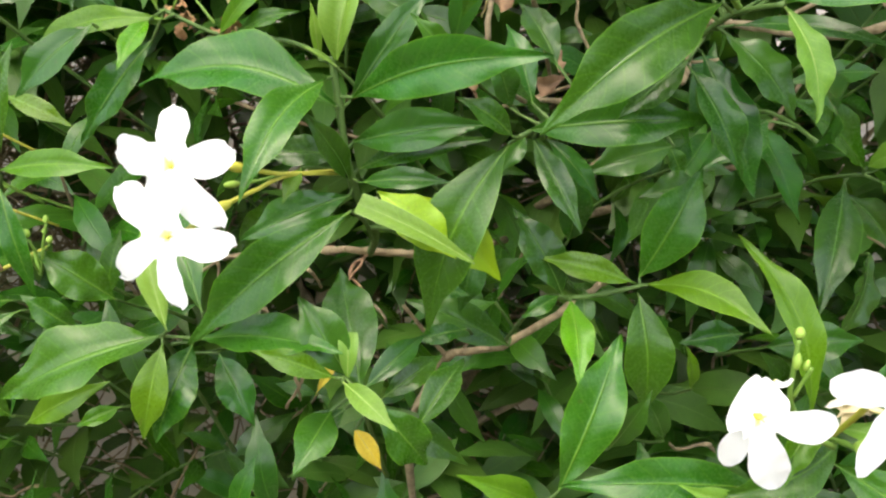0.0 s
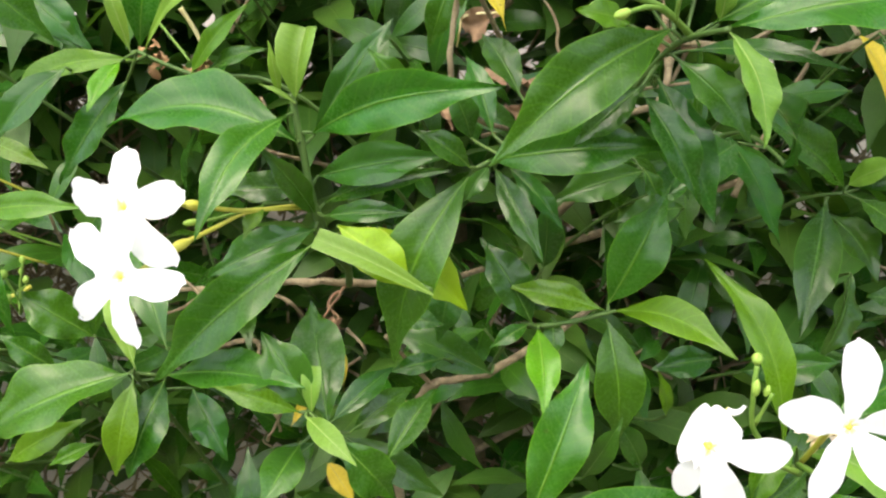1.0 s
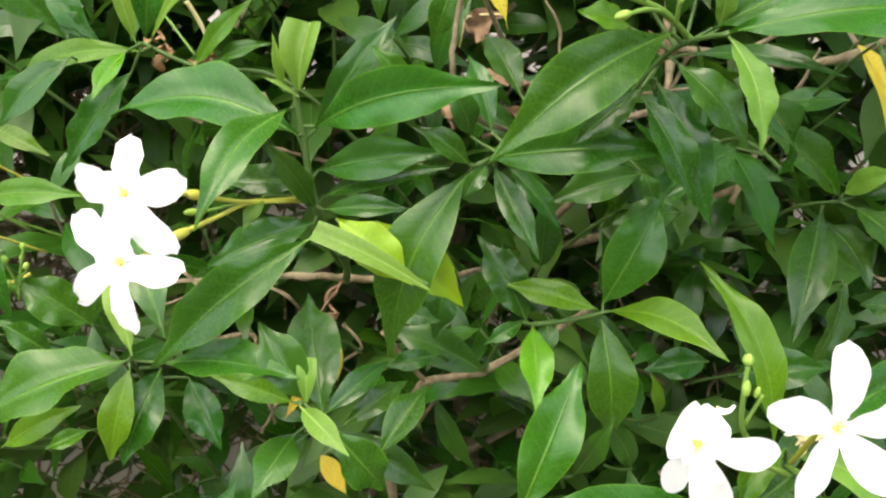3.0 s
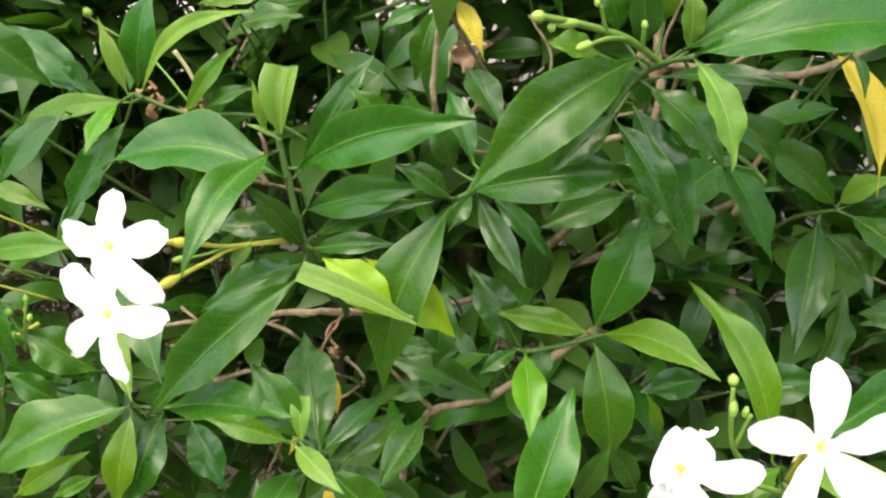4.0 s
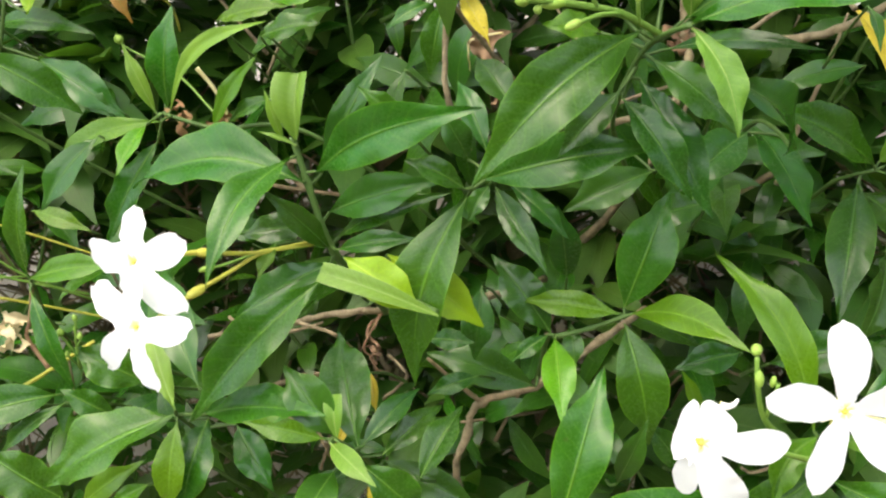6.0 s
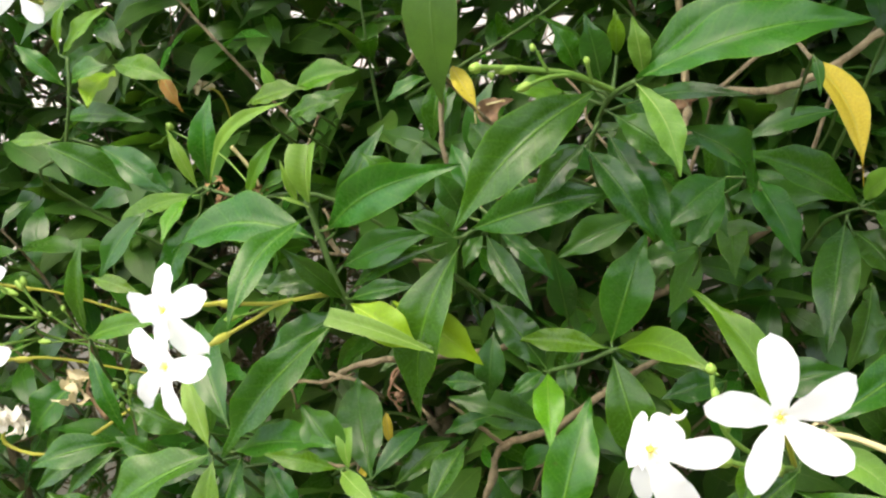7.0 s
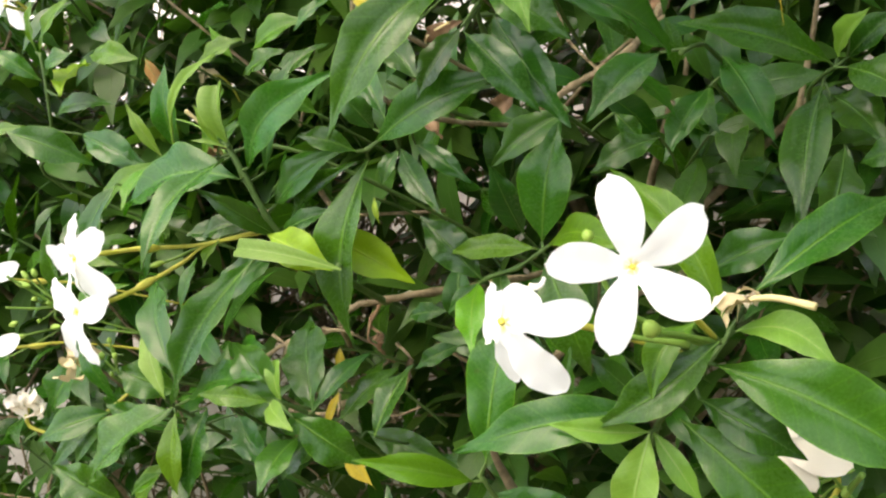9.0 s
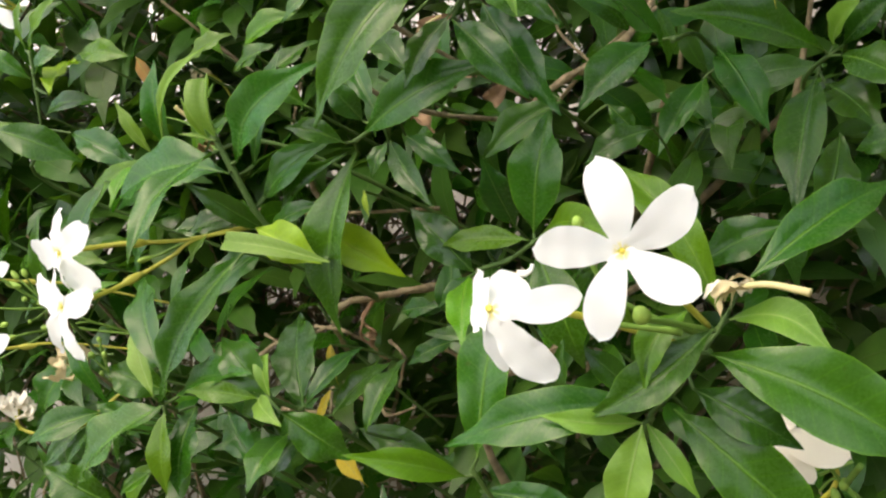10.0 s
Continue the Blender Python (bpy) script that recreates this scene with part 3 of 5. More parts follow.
spr = sprig("high sprig with large ribbed leaves and hanging dark ones", [(0.10, 0.47, 0.90), (0.086, 0.390, 0.940), (0.088, 0.345, 0.960), (0.098, 0.322, 0.976), (0.110, 0.299, 0.980)])
leaf(spr, (0.0948, 0.3170, 0.9809), (0.0324, 0.2932, 0.9390), 0.0235, 0.0033, "mid", roll=-11)
twig(spr, (0.0948, 0.3170, 0.9809), (0.0324, 0.2932, 0.9390), (0.1000, 0.3182, 0.9767))
leaf(spr, (0.1102, 0.2985, 0.9804), (0.1913, 0.2905, 0.9861), 0.0218, 0.0000, "mid")
leaf(spr, (0.1098, 0.2980, 0.9791), (0.1190, 0.2857, 0.9432), 0.0116, -0.0029, "young")
leaf(spr, (0.1132, 0.3240, 0.9822), (0.1133, 0.3160, 1.0056), 0.0087, 0.0000, "young")
twig(spr, (0.1132, 0.3240, 0.9822), (0.1133, 0.3160, 1.0056), (0.1010, 0.3163, 0.9770))
leaf(spr, (0.0953, 0.3393, 0.9642), (0.1135, 0.3198, 0.9123), 0.0177, 0.0000, "dark", roll=11)
twig(spr, (0.0953, 0.3393, 0.9642), (0.1135, 0.3198, 0.9123), (0.0913, 0.3373, 0.9653))
leaf(spr, (0.0866, 0.3240, 0.9597), (0.1065, 0.3160, 0.9202), 0.0144, 0.0000, "dark")
twig(spr, (0.0866, 0.3240, 0.9597), (0.1065, 0.3160, 0.9202), (0.0930, 0.3335, 0.9680))
leaf(spr, (0.0993, 0.3240, 0.9706), (0.1252, 0.3160, 0.9419), 0.0165, 0.0000, "dark")
twig(spr, (0.0993, 0.3240, 0.9706), (0.1252, 0.3160, 0.9419), (0.0963, 0.3258, 0.9733))
leaf(spr, (0.1042, 0.3310, 0.9735), (0.1506, 0.2981, 0.9655), 0.0080, 0.0000, "dark")
twig(spr, (0.1042, 0.3310, 0.9735), (0.1506, 0.2981, 0.9655), (0.0955, 0.3277, 0.9720))
leaf(spr, (0.0867, 0.3240, 0.9617), (0.0618, 0.3160, 0.9423), 0.0129, 0.0000, "dark")
twig(spr, (0.0867, 0.3240, 0.9617), (0.0618, 0.3160, 0.9423), (0.0938, 0.3316, 0.9693))
leaf(spr, (0.0971, 0.3240, 0.9837), (0.0959, 0.3160, 1.0101), 0.0125, 0.0000, "dark")
twig(spr, (0.0971, 0.3240, 0.9837), (0.0959, 0.3160, 1.0101), (0.0980, 0.3220, 0.9760))
leaf(spr, (0.1049, 0.3240, 0.9927), (0.1073, 0.3160, 1.0090), 0.0070, 0.0000, "light")
twig(spr, (0.1049, 0.3240, 0.9927), (0.1073, 0.3160, 1.0090), (0.1000, 0.3182, 0.9767))
leaf(spr, (0.1109, 0.3240, 0.9824), (0.1660, 0.3160, 1.0058), 0.0191, 0.0000, "mid")
twig(spr, (0.1109, 0.3240, 0.9824), (0.1660, 0.3160, 1.0058), (0.1000, 0.3182, 0.9767))
leaf(spr, (0.0821, 0.3240, 0.9828), (0.0624, 0.3160, 0.9884), 0.0110, 0.0000, "light")
twig(spr, (0.0821, 0.3240, 0.9828), (0.0624, 0.3160, 0.9884), (0.0972, 0.3239, 0.9747))
leaf(spr, (0.0886, 0.3240, 0.9904), (0.0834, 0.3160, 1.0095), 0.0104, 0.0000, "mid")
twig(spr, (0.0886, 0.3240, 0.9904), (0.0834, 0.3160, 1.0095), (0.0980, 0.3220, 0.9760))
leaf(spr, (0.1097, 0.4400, 0.9181), (0.1183, 0.4400, 0.8997), 0.0101, 0.0000, "mid")
twig(spr, (0.1097, 0.4400, 0.9181), (0.1183, 0.4400, 0.8997), (0.0953, 0.4433, 0.9133))
leaf(spr, (0.1274, 0.4300, 0.8994), (0.0935, 0.4200, 0.8956), 0.0158, 0.0000, "dark")
twig(spr, (0.1274, 0.4300, 0.8994), (0.0935, 0.4200, 0.8956), (0.1234, 0.4800, 0.8774))
leaf(spr, (0.1005, 0.3900, 0.9229), (0.0601, 0.3820, 0.9125), 0.0176, 0.0000, "dark")
twig(spr, (0.1005, 0.3900, 0.9229), (0.0601, 0.3820, 0.9125), (0.0872, 0.3967, 0.9367))

spr = sprig("sprig of long hanging leaves with a bright shoot", [(0.19, 0.62, 0.85), (0.192, 0.51, 0.880), (0.195, 0.462, 0.897), (0.207, 0.440, 0.903)])
leaf(spr, (0.2063, 0.4384, 0.9057), (0.1537, 0.4074, 0.9434), 0.0229, 0.0000, "mid", roll=-1)
twig(spr, (0.2063, 0.4384, 0.9057), (0.1537, 0.4074, 0.9434), (0.2070, 0.4400, 0.9030))
leaf(spr, (0.2002, 0.4452, 0.8965), (0.1738, 0.3958, 0.8451), 0.0212, 0.0000, "dark", roll=14)
twig(spr, (0.2002, 0.4452, 0.8965), (0.1738, 0.3958, 0.8451), (0.2030, 0.4473, 0.9010))
leaf(spr, (0.2118, 0.4326, 0.9009), (0.2314, 0.4062, 0.8779), 0.0200, 0.0000, "mid")
twig(spr, (0.2118, 0.4326, 0.9009), (0.2314, 0.4062, 0.8779), (0.2070, 0.4400, 0.9030))
leaf(spr, (0.2101, 0.4429, 0.9064), (0.2257, 0.4171, 0.9208), 0.0128, 0.0000, "young")
twig(spr, (0.2101, 0.4429, 0.9064), (0.2257, 0.4171, 0.9208), (0.2070, 0.4400, 0.9030))
leaf(spr, (0.2025, 0.4464, 0.8917), (0.2161, 0.4142, 0.8664), 0.0206, 0.0000, "dark")
twig(spr, (0.2025, 0.4464, 0.8917), (0.2161, 0.4142, 0.8664), (0.2020, 0.4492, 0.9005))
leaf(spr, (0.2003, 0.4107, 0.8701), (0.1793, 0.3853, 0.8359), 0.0190, 0.0000, "dark", roll=-32)
twig(spr, (0.2003, 0.4107, 0.8701), (0.1793, 0.3853, 0.8359), (0.1963, 0.4607, 0.8481))
leaf(spr, (0.2245, 0.3856, 0.8614), (0.2025, 0.3978, 0.8628), 0.0126, 0.0000, "dark")
twig(spr, (0.2245, 0.3856, 0.8614), (0.2025, 0.3978, 0.8628), (0.2205, 0.4356, 0.8394))
leaf(spr, (0.2139, 0.4400, 0.9051), (0.2380, 0.4300, 0.9167), 0.0143, 0.0000, "dark")
twig(spr, (0.2139, 0.4400, 0.9051), (0.2380, 0.4300, 0.9167), (0.2070, 0.4400, 0.9030))

spr = sprig("shaded twig with three dull deep green leaves", [(0.17, 0.62, 0.90), (0.160, 0.474, 0.930), (0.158, 0.420, 0.932), (0.154, 0.370, 0.927)])
leaf(spr, (0.1623, 0.4897, 0.9287), (0.1745, 0.4299, 0.8804), 0.0208, 0.0000, "dark", roll=-12)
twig(spr, (0.1623, 0.4897, 0.9287), (0.1745, 0.4299, 0.8804), (0.1608, 0.4862, 0.9275))
leaf(spr, (0.1240, 0.3165, 0.9602), (0.1539, 0.3614, 0.9261), 0.0211, 0.0000, "dark")
twig(spr, (0.1240, 0.3165, 0.9602), (0.1539, 0.3614, 0.9261), (0.1200, 0.3665, 0.9382))
leaf(spr, (0.1432, 0.4000, 0.9331), (0.1085, 0.3750, 0.9153), 0.0202, 0.0000, "dark")
twig(spr, (0.1432, 0.4000, 0.9331), (0.1085, 0.3750, 0.9153), (0.1563, 0.3992, 0.9299))
leaf(spr, (0.1496, 0.5061, 0.9171), (0.1190, 0.4741, 0.8869), 0.0163, 0.0000, "dark")
twig(spr, (0.1496, 0.5061, 0.9171), (0.1190, 0.4741, 0.8869), (0.1625, 0.5105, 0.9225))

spr = sprig("bare twig end carrying one hanging yellow leaf", [(0.15, 0.42, 0.975), (0.178, 0.400, 0.990), (0.186, 0.384, 0.978)], bark=True)
leaf(spr, (0.1857, 0.3816, 0.9771), (0.1921, 0.3541, 0.9218), 0.0142, -0.0050, "yellow", fold=1.0)
leaf(spr, (0.1814, 0.3533, 0.9778), (0.1770, 0.3300, 0.9610), 0.0048, 0.0000, "dark")
twig(spr, (0.1814, 0.3533, 0.9778), (0.1770, 0.3300, 0.9610), (0.1774, 0.4033, 0.9558))
leaf(spr, (0.1996, 0.4200, 0.9533), (0.1536, 0.4120, 0.9489), 0.0117, 0.0000, "dark")
twig(spr, (0.1996, 0.4200, 0.9533), (0.1536, 0.4120, 0.9489), (0.1956, 0.4700, 0.9313))

spr = sprig("low front sprig with very large leaves below the flowers", [(0.09, 0.50, 0.66), (0.095, 0.350, 0.765), (0.112, 0.300, 0.803), (0.125, 0.300, 0.812), (0.143, 0.307, 0.826)])
leaf(spr, (0.1175, 0.2968, 0.8093), (0.0423, 0.2855, 0.8169), 0.0183, 0.0012, "mid")
twig(spr, (0.1175, 0.2968, 0.8093), (0.0423, 0.2855, 0.8169), (0.1185, 0.3000, 0.8075))
leaf(spr, (0.1114, 0.2980, 0.8042), (0.1219, 0.2900, 0.7771), 0.0080, 0.0000, "young")
leaf(spr, (0.1120, 0.2902, 0.8053), (0.0944, 0.2822, 0.7737), 0.0157, 0.0000, "young")
twig(spr, (0.1120, 0.2902, 0.8053), (0.0944, 0.2822, 0.7737), (0.1131, 0.3000, 0.8038))
leaf(spr, (0.1218, 0.2976, 0.8059), (0.1576, 0.2896, 0.7506), 0.0229, 0.0000, "mid")
leaf(spr, (0.1395, 0.2947, 0.8211), (0.1940, 0.2867, 0.7715), 0.0262, -0.0030, "mid")
twig(spr, (0.1395, 0.2947, 0.8211), (0.1940, 0.2867, 0.7724), (0.1355, 0.3041, 0.8202))
leaf(spr, (0.1563, 0.3153, 0.8375), (0.2121, 0.3515, 0.8523), 0.0178, 0.0000, "mid")
twig(spr, (0.1563, 0.3153, 0.8375), (0.2121, 0.3515, 0.8523), (0.1430, 0.3070, 0.8260))
leaf(spr, (0.1459, 0.3137, 0.8265), (0.1754, 0.2929, 0.8093), 0.0123, -0.0063, "young")
twig(spr, (0.1459, 0.3137, 0.8265), (0.1754, 0.2929, 0.8093), (0.1430, 0.3070, 0.8260))
leaf(spr, (0.1379, 0.2970, 0.8362), (0.1181, 0.2830, 0.8173), 0.0110, 0.0046, "light")
twig(spr, (0.1379, 0.2970, 0.8362), (0.1181, 0.2830, 0.8173), (0.1415, 0.3064, 0.8248))
leaf(spr, (0.1429, 0.3240, 0.8260), (0.1170, 0.3449, 0.8940), 0.0150, 0.0060, "light")
twig(spr, (0.1429, 0.3240, 0.8260), (0.1170, 0.3449, 0.8940), (0.1430, 0.3070, 0.8260))
leaf(spr, (0.1301, 0.2985, 0.8106), (0.1575, 0.2905, 0.7860), 0.0160, 0.0000, "dark")
twig(spr, (0.1301, 0.2985, 0.8106), (0.1565, 0.2905, 0.7865), (0.1295, 0.3017, 0.8155))
leaf(spr, (0.1426, 0.2970, 0.8282), (0.0968, 0.2840, 0.8137), 0.0160, -0.0040, "mid")
leaf(spr, (0.1116, 0.2935, 0.8050), (0.0823, 0.2815, 0.8192), 0.0085, -0.0020, "young")
twig(spr, (0.1116, 0.2935, 0.8050), (0.0823, 0.2815, 0.8192), (0.1140, 0.3000, 0.8038))
leaf(spr, (0.1359, 0.3600, 0.8414), (0.1743, 0.3520, 0.8476), 0.0172, 0.0000, "dark")
twig(spr, (0.1359, 0.3600, 0.8414), (0.1743, 0.3520, 0.8476), (0.1319, 0.4100, 0.8194))
leaf(spr, (0.0959, 0.3600, 0.7985), (0.0825, 0.3520, 0.8259), 0.0116, 0.0000, "dark")
twig(spr, (0.0959, 0.3600, 0.7985), (0.0825, 0.3520, 0.8259), (0.0919, 0.4100, 0.7765))

spr = sprig("low sprig of five narrow leaves in a fan", [(-0.118, 0.47, 0.74), (-0.112, 0.365, 0.830), (-0.110, 0.334, 0.855)])
leaf(spr, (-0.1110, 0.3353, 0.8549), (-0.1752, 0.3280, 0.8315), 0.0280, -0.0011, "mid", roll=18)
leaf(spr, (-0.1093, 0.3322, 0.8526), (-0.1171, 0.3222, 0.8159), 0.0138, 0.0000, "light")
twig(spr, (-0.1093, 0.3322, 0.8526), (-0.1171, 0.3222, 0.8159), (-0.1100, 0.3340, 0.8550))
leaf(spr, (-0.0925, 0.3248, 0.8571), (-0.0363, 0.3025, 0.8606), 0.0184, 0.0000, "mid", roll=-23)
twig(spr, (-0.0925, 0.3248, 0.8571), (-0.0363, 0.3025, 0.8606), (-0.1100, 0.3340, 0.8550))
leaf(spr, (-0.1048, 0.3234, 0.8608), (-0.1194, 0.3454, 0.8973), 0.0111, 0.0000, "young")
twig(spr, (-0.1048, 0.3234, 0.8608), (-0.1194, 0.3454, 0.8973), (-0.1100, 0.3340, 0.8550))
leaf(spr, (-0.0882, 0.3144, 0.8709), (-0.1139, 0.3551, 0.9164), 0.0176, 0.0000, "dark")
twig(spr, (-0.0882, 0.3144, 0.8709), (-0.1139, 0.3551, 0.9164), (-0.0842, 0.3644, 0.8489))
leaf(spr, (-0.1006, 0.3434, 0.8489), (-0.1129, 0.3241, 0.8141), 0.0191, 0.0000, "mid")
twig(spr, (-0.1006, 0.3434, 0.8489), (-0.1129, 0.3241, 0.8141), (-0.1105, 0.3417, 0.8488))
leaf(spr, (-0.0935, 0.3549, 0.8403), (-0.0767, 0.3392, 0.8145), 0.0152, 0.0000, "dark")
twig(spr, (-0.0935, 0.3549, 0.8403), (-0.0767, 0.3392, 0.8145), (-0.1112, 0.3521, 0.8404))
leaf(spr, (-0.1442, 0.3800, 0.8562), (-0.1737, 0.3720, 0.8798), 0.0203, 0.0000, "mid")
twig(spr, (-0.1442, 0.3800, 0.8562), (-0.1737, 0.3720, 0.8798), (-0.1402, 0.4300, 0.8342))
leaf(spr, (-0.1576, 0.3700, 0.8444), (-0.1776, 0.3620, 0.8635), 0.0122, 0.0000, "mid")
twig(spr, (-0.1576, 0.3700, 0.8444), (-0.1776, 0.3620, 0.8635), (-0.1536, 0.4200, 0.8224))
leaf(spr, (-0.1859, 0.3600, 0.8097), (-0.2174, 0.3520, 0.8420), 0.0216, 0.0000, "mid")
twig(spr, (-0.1859, 0.3600, 0.8097), (-0.2174, 0.3520, 0.8420), (-0.1819, 0.4100, 0.7877))
leaf(spr, (-0.1803, 0.3600, 0.8057), (-0.1392, 0.3520, 0.8288), 0.0122, 0.0000, "light")
twig(spr, (-0.1803, 0.3600, 0.8057), (-0.1392, 0.3520, 0.8288), (-0.1763, 0.4100, 0.7837))
leaf(spr, (-0.1269, 0.3300, 0.8270), (-0.1422, 0.3220, 0.8219), 0.0072, 0.0000, "light")
twig(spr, (-0.1269, 0.3300, 0.8270), (-0.1422, 0.3220, 0.8219), (-0.1229, 0.3800, 0.8050))

spr = sprig("short sprig with folded pale tip leaves", [(-0.030, 0.44, 0.74), (-0.033, 0.345, 0.820), (-0.036, 0.308, 0.848)])
leaf(spr, (-0.0349, 0.3084, 0.8476), (-0.0346, 0.3123, 0.8640), 0.0074, 0.0000, "young", fold=0.6, cut=1)
leaf(spr, (-0.0359, 0.3022, 0.8486), (-0.0156, 0.2813, 0.8390), 0.0087, 0.0000, "young")
twig(spr, (-0.0359, 0.3022, 0.8486), (-0.0156, 0.2813, 0.8390), (-0.0360, 0.3080, 0.8480))
leaf(spr, (-0.0303, 0.3226, 0.8374), (-0.0070, 0.3440, 0.8528), 0.0103, 0.0000, "dark", roll=-5)
twig(spr, (-0.0303, 0.3226, 0.8374), (-0.0070, 0.3440, 0.8528), (-0.0347, 0.3234, 0.8363))
leaf(spr, (-0.0246, 0.3320, 0.8293), (0.0002, 0.3503, 0.8417), 0.0112, 0.0000, "mid", roll=-1)
twig(spr, (-0.0246, 0.3320, 0.8293), (0.0002, 0.3503, 0.8417), (-0.0340, 0.3327, 0.8293))
leaf(spr, (-0.0100, 0.3280, 0.8191), (0.0090, 0.3471, 0.8415), 0.0133, 0.0000, "mid", roll=-11)
twig(spr, (-0.0100, 0.3280, 0.8191), (0.0090, 0.3471, 0.8415), (-0.0060, 0.3780, 0.7971))
leaf(spr, (-0.0234, 0.2961, 0.8415), (-0.0049, 0.3045, 0.8143), 0.0170, 0.0000, "mid")
twig(spr, (-0.0234, 0.2961, 0.8415), (-0.0049, 0.3045, 0.8143), (-0.0360, 0.3080, 0.8480))
leaf(spr, (-0.0315, 0.3231, 0.8363), (-0.0432, 0.3640, 0.8752), 0.0222, 0.0000, "dark")
twig(spr, (-0.0315, 0.3231, 0.8363), (-0.0432, 0.3640, 0.8752), (-0.0347, 0.3234, 0.8363))
leaf(spr, (-0.0351, 0.3103, 0.8475), (-0.0533, 0.3164, 0.8764), 0.0174, 0.0000, "dark")
leaf(spr, (-0.0432, 0.3239, 0.8280), (-0.0538, 0.2974, 0.8153), 0.0156, 0.0000, "mid")
twig(spr, (-0.0432, 0.3239, 0.8280), (-0.0538, 0.2974, 0.8153), (-0.0345, 0.3265, 0.8340))
leaf(spr, (-0.0392, 0.3074, 0.8481), (-0.0685, 0.3014, 0.8609), 0.0091, 0.0000, "light")
twig(spr, (-0.0392, 0.3074, 0.8481), (-0.0685, 0.3014, 0.8609), (-0.0360, 0.3080, 0.8480))
leaf(spr, (-0.0317, 0.3600, 0.8152), (0.0110, 0.3520, 0.7909), 0.0143, 0.0000, "dark")
twig(spr, (-0.0317, 0.3600, 0.8152), (0.0110, 0.3520, 0.7909), (-0.0328, 0.3529, 0.8133))
leaf(spr, (-0.0385, 0.3300, 0.8263), (-0.0583, 0.3220, 0.8121), 0.0128, 0.0000, "dark")
twig(spr, (-0.0385, 0.3300, 0.8263), (-0.0583, 0.3220, 0.8121), (-0.0340, 0.3327, 0.8293))
leaf(spr, (-0.0452, 0.3700, 0.8344), (-0.0558, 0.3620, 0.8170), 0.0047, 0.0000, "yellow")
twig(spr, (-0.0452, 0.3700, 0.8344), (-0.0558, 0.3620, 0.8170), (-0.0412, 0.4200, 0.8124))
leaf(spr, (-0.0362, 0.3450, 0.8102), (-0.0236, 0.3370, 0.7941), 0.0084, 0.0000, "yellow")
twig(spr, (-0.0362, 0.3450, 0.8102), (-0.0236, 0.3370, 0.7941), (-0.0328, 0.3529, 0.8133))

spr = sprig("sprig with one upright leaf low in the hedge", [(0.02, 0.48, 0.66), (0.038, 0.340, 0.760), (0.040, 0.308, 0.799)])
leaf(spr, (0.0362, 0.3088, 0.7967), (0.0062, 0.2806, 0.8230), 0.0116, 0.0000, "light")
twig(spr, (0.0362, 0.3088, 0.7967), (0.0062, 0.2806, 0.8230), (0.0398, 0.3107, 0.7958))
leaf(spr, (0.0438, 0.3080, 0.8028), (0.0691, 0.3277, 0.8587), 0.0215, 0.0000, "mid")
twig(spr, (0.0438, 0.3080, 0.8028), (0.0691, 0.3277, 0.8587), (0.0400, 0.3080, 0.7990))
leaf(spr, (0.0346, 0.3200, 0.7865), (0.0785, 0.3120, 0.7726), 0.0124, 0.0000, "dark")
twig(spr, (0.0346, 0.3200, 0.7865), (0.0785, 0.3120, 0.7726), (0.0393, 0.3187, 0.7860))
leaf(spr, (0.0681, 0.3400, 0.8042), (0.0830, 0.3320, 0.8329), 0.0102, 0.0000, "dark")
twig(spr, (0.0681, 0.3400, 0.8042), (0.0830, 0.3320, 0.8329), (0.0641, 0.3900, 0.7822))

spr = sprig("arching sprig of narrow fresh leaves with dry brown scales", [(0.02, 0.56, 0.84), (-0.030, 0.450, 0.930), (-0.062, 0.415, 0.964), (-0.098, 0.412, 0.969), (-0.123, 0.410, 0.980)])
leaf(spr, (-0.1260, 0.4095, 0.9801), (-0.1329, 0.4025, 1.0148), 0.0075, 0.0000, "young", roll=3)
twig(spr, (-0.1260, 0.4095, 0.9801), (-0.1329, 0.4025, 1.0148), (-0.1230, 0.4100, 0.9800))
leaf(spr, (-0.1209, 0.4142, 0.9806), (-0.0559, 0.3848, 1.0117), 0.0088, -0.0090, "young", roll=8)
twig(spr, (-0.1209, 0.4142, 0.9806), (-0.0559, 0.3848, 1.0117), (-0.1209, 0.4102, 0.9791))
leaf(spr, (-0.1277, 0.4276, 0.9823), (-0.1127, 0.4196, 1.0303), 0.0175, 0.0000, "mid")
twig(spr, (-0.1277, 0.4276, 0.9823), (-0.1127, 0.4196, 1.0303), (-0.1230, 0.4100, 0.9800))
leaf(spr, (-0.1195, 0.3987, 0.9763), (-0.1920, 0.4100, 0.9560), 0.0135, 0.0060, "light")
twig(spr, (-0.1195, 0.3987, 0.9763), (-0.1920, 0.4100, 0.9560), (-0.1188, 0.4103, 0.9782))
leaf(spr, (-0.1256, 0.3953, 0.9758), (-0.1326, 0.3706, 0.9558), 0.0095, 0.0000, "light")
twig(spr, (-0.1256, 0.3953, 0.9758), (-0.1326, 0.3706, 0.9558), (-0.1230, 0.4100, 0.9800))
leaf(spr, (-0.1311, 0.4160, 0.9674), (-0.1649, 0.4080, 0.9215), 0.0170, 0.0000, "mid")
twig(spr, (-0.1311, 0.4160, 0.9674), (-0.1649, 0.4080, 0.9215), (-0.1230, 0.4100, 0.9800))
leaf(spr, (-0.0998, 0.4100, 0.9688), (-0.0696, 0.4020, 0.9992), 0.0098, 0.0000, "light")
leaf(spr, (-0.0920, 0.4100, 0.9704), (-0.0631, 0.4020, 0.9805), 0.0082, 0.0000, "mid")
